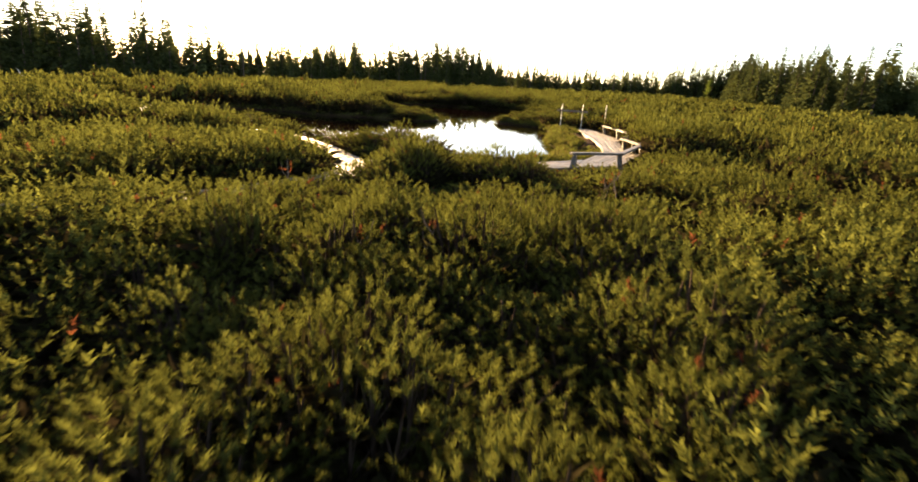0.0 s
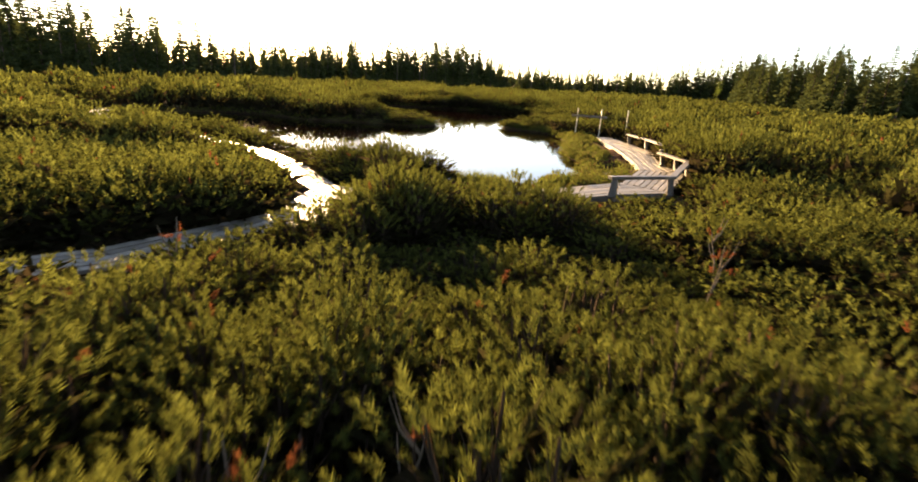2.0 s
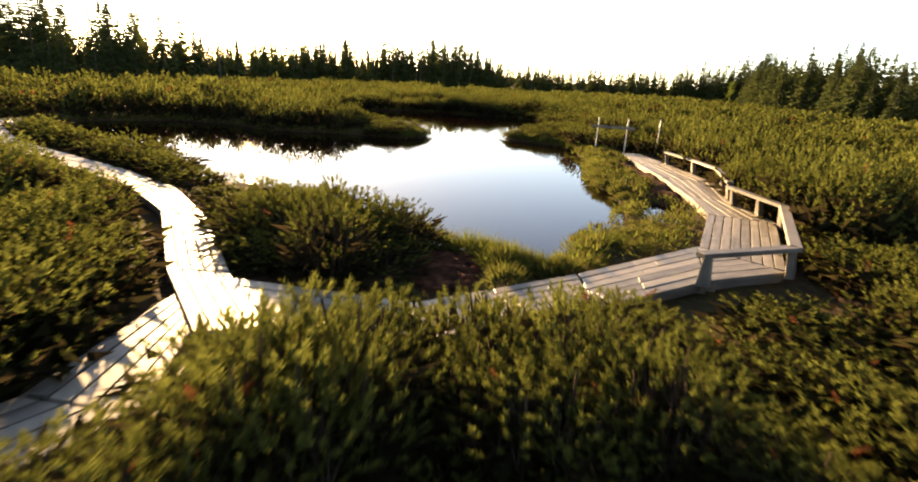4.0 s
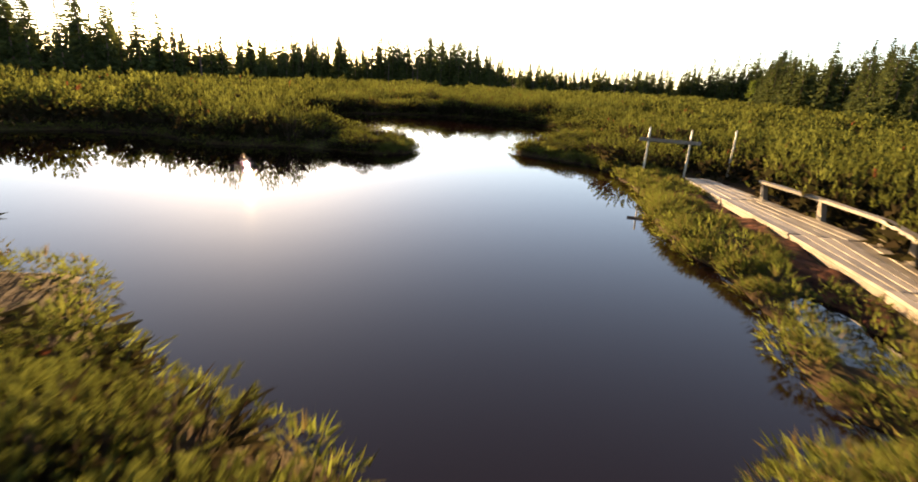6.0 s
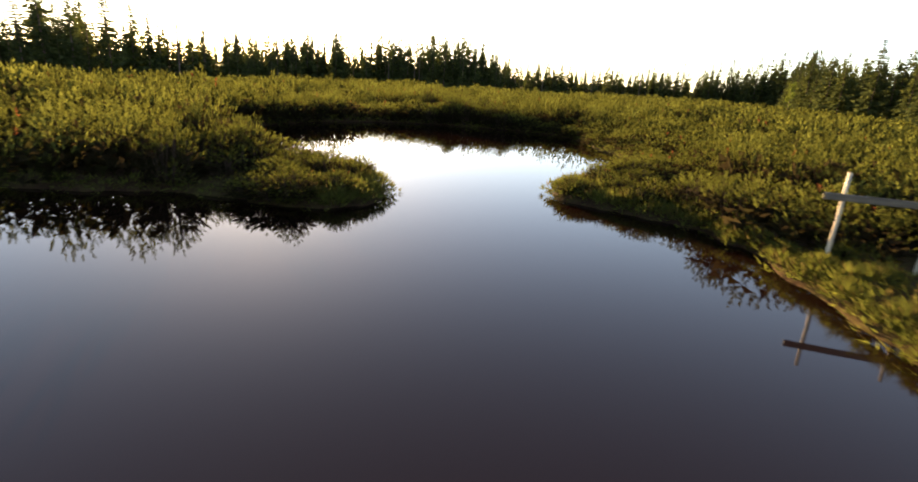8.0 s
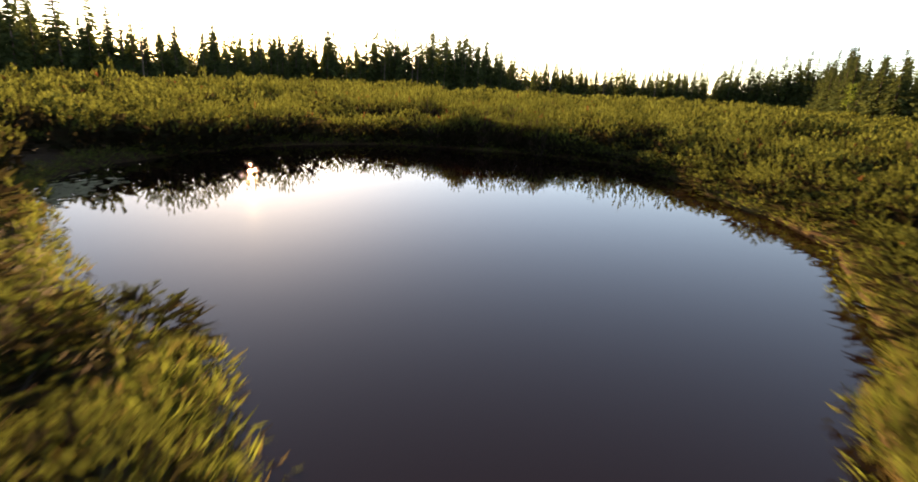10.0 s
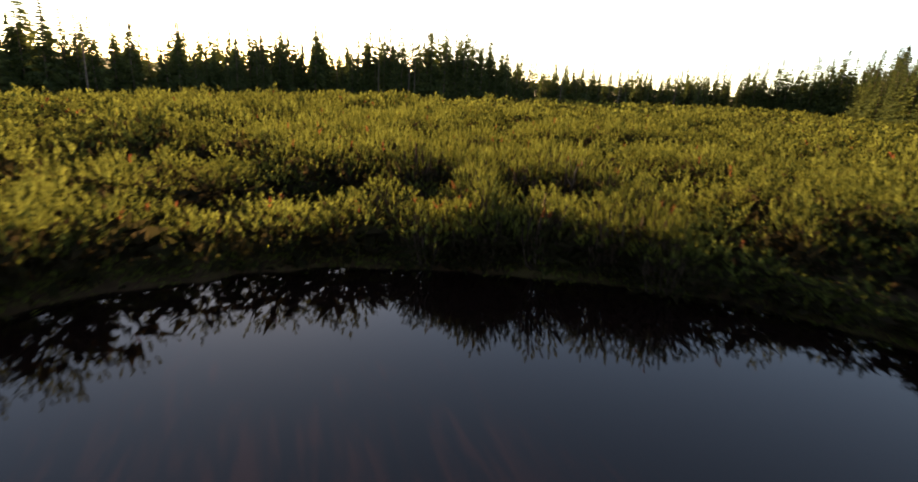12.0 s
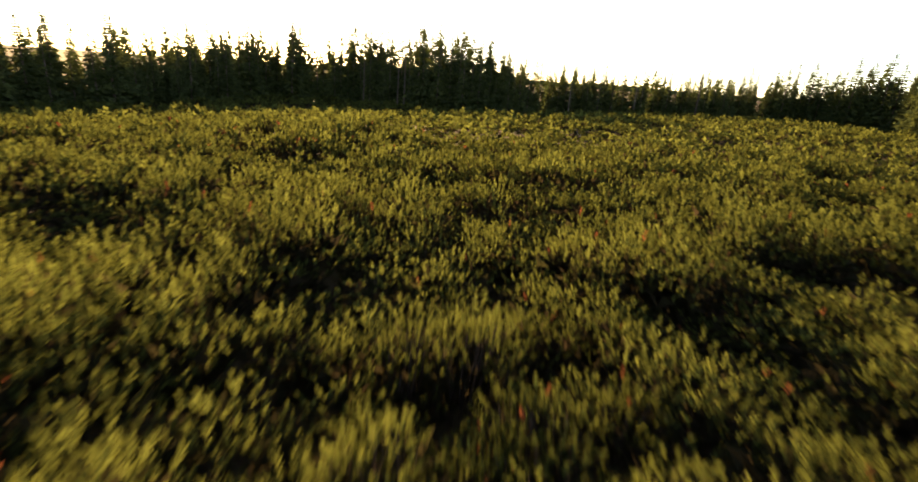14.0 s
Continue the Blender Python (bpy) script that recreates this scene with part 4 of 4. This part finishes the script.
def peat_strip(line, wide, label):
    """Trodden bare peat along a line."""
    rng = np.random.default_rng(51)
    rows, cols = 40, 8
    verts = []
    for k in range(rows):
        u = k / (rows - 1) * (len(line) - 1)
        i = min(int(u), len(line) - 2)
        x, y = lerp(line[i], line[i + 1], u - i)
        half = wide * (1 + 0.27 * math.sin(k * 0.9) + rng.uniform(-0.18, 0.18)) * min(1, k / 3 + 0.1, (rows - 1 - k) / 3 + 0.1)
        for j in range(cols):
            px = x + half * (2 * j / (cols - 1) - 1)
            z = float(land(np.array([px]), np.array([y]))[0])
            verts.append((px, y, z + (0.05 + rng.uniform(-0.012, 0.02) if 0 < j < cols - 1 else -0.04)))
    tris = []
    for k in range(rows - 1):
        for j in range(cols - 1):
            a = k * cols + j
            tris += [(a, a + 1, a + cols + 1), (a, a + cols + 1, a + cols)]
    return tagged(new("mud", quick_mesh("mud", verts, tris, MUD)), label, "mud", kind="structure")


peat_strip([(5.72, 15.7), (5.86, 16.8), (6.08, 17.9), (6.24, 19.0), (6.32, 20.2), (6.36, 21.4), (6.3, 22.6), (6.5, 23.9)], 0.36, "bare trodden red-brown peat beside the northern boardwalk")
peat_strip([(0.3, 9.85), (0.38, 10.3), (0.42, 10.8), (0.35, 11.3)], 0.42, "bare peat with brown litter between bush and sedge")


def dead_stem(x, y, tall, lean, seed):
    """A bare, bleached dwarf pine stem with a few forks and one rusty tuft."""
    rng = np.random.default_rng(seed)
    z = float(land(np.array([x]), np.array([y]))[0]) - 0.05
    line = [np.array([x + lean[0] * s ** 1.5, y + lean[1] * s, z + tall * s]) + rng.normal(0, 0.012, 3) for s in (0, 0.3, 0.6, 0.85, 1)]
    pieces = [tube(line, [0.013, 0.011, 0.009, 0.007, 0.004], 6)]
    ends = [line[-1]]
    for k, f in ((1, 1), (2, -1), (3, 1), (3, -1)):
        w = rng.uniform(0, 6.283)
        tip = line[k] + np.array([math.cos(w) * 0.17, math.sin(w) * 0.17, 0.16 + 0.05 * k])
        mid = (line[k] + tip) / 2 + np.array([math.cos(w), math.sin(w), -0.6]) * 0.03
        pieces.append(tube([line[k], mid, tip], [0.009, 0.007, 0.003], 5))
        ends.append(tip)
    stem = new("dead_pine_stem", quick_mesh("dead_pine_stem", *gather(pieces), STEM))
    tagged(stem, "bare grey dead pine stem with a rusty needle tuft", "dead stem", "dead stems in the thicket")
    at = np.repeat(np.array(ends[:2]), 4, 0) + rng.normal(0, 0.03, (8, 3))
    way = unit(rng.normal(0, 0.5, (8, 3)) + (0, 0, 0.8))
    tri, _ = shoots(rng, at, way, 16, 0.08, 0.04, 0.01)
    mesh_part("dead_needles", quick_mesh("dead_needles", tri.reshape(-1, 3), np.arange(len(tri) * 3).reshape(-1, 3), NEEDLES, np.full(len(tri) * 3, -0.3)), stem, "rusty brown dead needles")


for k, (x, y, tall, lx, ly) in enumerate(((-0.6, 0.35, 0.7, 0.08, 0.1), (0.1, 0.6, 0.85, 0.2, 0.1), (2.9, 3.4, 1.0, 0.1, 0.05), (3.6, 4.6, 0.95, -0.12, 0.1), (-2.4, 3.2, 0.9, 0.15, 0.1), (1.9, 52.5, 1.3, 0.1, 0.1), (-2.2, 55.5, 1.3, -0.1, 0.1))):
    dead_stem(x, y, tall, (lx, ly), 700 + k)


def snag(x, y, tall, seed):
    """A dead spruce: a bare tapering trunk with short broken branches."""
    rng = np.random.default_rng(seed)
    z = float(land(np.array([x]), np.array([y]))[0]) - 0.3
    pieces = [tube([(x, y, z), (x + 0.08, y, z + tall * 0.5), (x + 0.03, y, z + tall)], [0.14, 0.09, 0.02], 7)]
    for k in range(26):
        f = rng.uniform(0.3, 0.97)
        w, reach = rng.uniform(0, 6.283), rng.uniform(0.25, 0.8) * (1.25 - f)
        p = np.array([x + 0.05, y, z + tall * f])
        q = p + np.array([math.cos(w) * reach, math.sin(w) * reach, rng.uniform(-0.25, 0.1)])
        pieces.append(tube([p, (p + q) / 2 + (0, 0, 0.04), q], [0.03, 0.022, 0.01], 4))
    tagged(new("dead_spruce", quick_mesh("dead_spruce", *gather(pieces), TRUNK)), "bare dead spruce trunk with short broken branches", "dead tree", "dead spruces at the forest edge")


for k, (x, y, tall) in enumerate(((-19.0, 156, 11.6), (-12.4, 154, 13.4), (-11.2, 154, 13.5), (-41.5, 99, 11.0), (31.5, 155, 10.2), (19.0, 153, 9.0), (44.0, 157, 9.0))):
    snag(x, y, tall, 720 + k)


def cotton_grass(x, y, seed):
    """Thin stems of bog cotton, each with a small white tuft."""
    rng = np.random.default_rng(seed)
    z = float(land(np.array([x]), np.array([y]))[0])
    thing = new("cotton_grass")
    thing.matrix_basis = pose(x, y, z)
    tagged(thing, "white bog cotton tufts on thin stems beside the boardwalk", "cotton grass", "bog cotton beside the walk")
    for k in range(3):
        lean, tall = rng.normal(0, 0.07, 2), rng.uniform(0.4, 0.52)
        tip = np.array([lean[0] * 1.4 + rng.normal(0, 0.04), lean[1] * 1.4, tall])
        mesh_part("stem", quick_mesh("stem", *tube([(lean[0] * 0.2, lean[1] * 0.2, -0.03), tip * 0.5 + np.array([0.01, 0, 0.03]), tip], [0.003, 0.0025, 0.002], 4), STEM), thing)
        way = unit(rng.normal(0, 1, (26, 3)) + (0, 0, -0.2))
        tri = blades(np.tile(tip, (26, 1)), way, rng.uniform(0.014, 0.026, 26), np.full(26, 0.008), rng)
        mesh_part("tuft", quick_mesh("tuft", tri.reshape(-1, 3), np.arange(78).reshape(-1, 3), COTTON, np.repeat(rng.uniform(0, 1, 26), 3)), thing, "white cottony tuft")


for k, (x, y) in enumerate(((2.02, 9.08), (2.2, 9.0), (1.85, 8.98))):
    cotton_grass(x, y, 760 + k)


def young_birch():
    """A small light-green tree in front of the spruces."""
    rng = np.random.default_rng(90)
    x, y = 42.0, 89.0
    z = float(land(np.array([x]), np.array([y]))[0])
    tree = new("young_birch")
    tree.matrix_basis = pose(x, y, z)
    tagged(tree, "light green young birch in front of dark spruces", "birch")
    pieces, base, way = [tube([(0, 0, -0.2), (0.06, 0, 2.2), (0.0, 0.1, 4.6)], [0.05, 0.035, 0.01], 7)], [], []
    for k in range(22):
        h, w = rng.uniform(1.4, 4.4), rng.uniform(0, 6.283)
        reach = rng.uniform(0.4, 1.0) * (1.25 - h / 5)
        tip = np.array([math.cos(w) * reach, math.sin(w) * reach, h + reach * 0.7])
        pieces.append(tube([(0.04, 0, h), tip * 0.5 + np.array([0, 0, h * 0.5]), tip], [0.018, 0.012, 0.004], 4))
        for j in range(26):
            base.append(np.array([0, 0, h]) + (tip - (0, 0, h)) * rng.uniform(0.35, 1.05) + rng.normal(0, 0.14, 3))
            way.append(unit(rng.normal(0, 1, 3) + (0, 0, -0.3)))
    n = len(base)
    tri = blades(np.array(base), np.array(way), rng.uniform(0.1, 0.18, n), rng.uniform(0.09, 0.14, n), rng)
    mesh_part("crown", quick_mesh("crown", tri.reshape(-1, 3), np.arange(n * 3).reshape(-1, 3), BIRCH, np.repeat(rng.uniform(0.2, 1, n), 3)), tree)
    mesh_part("trunk", quick_mesh("trunk", *gather(pieces), TRUNK), tree, "thin grey trunk and twigs")


young_birch()
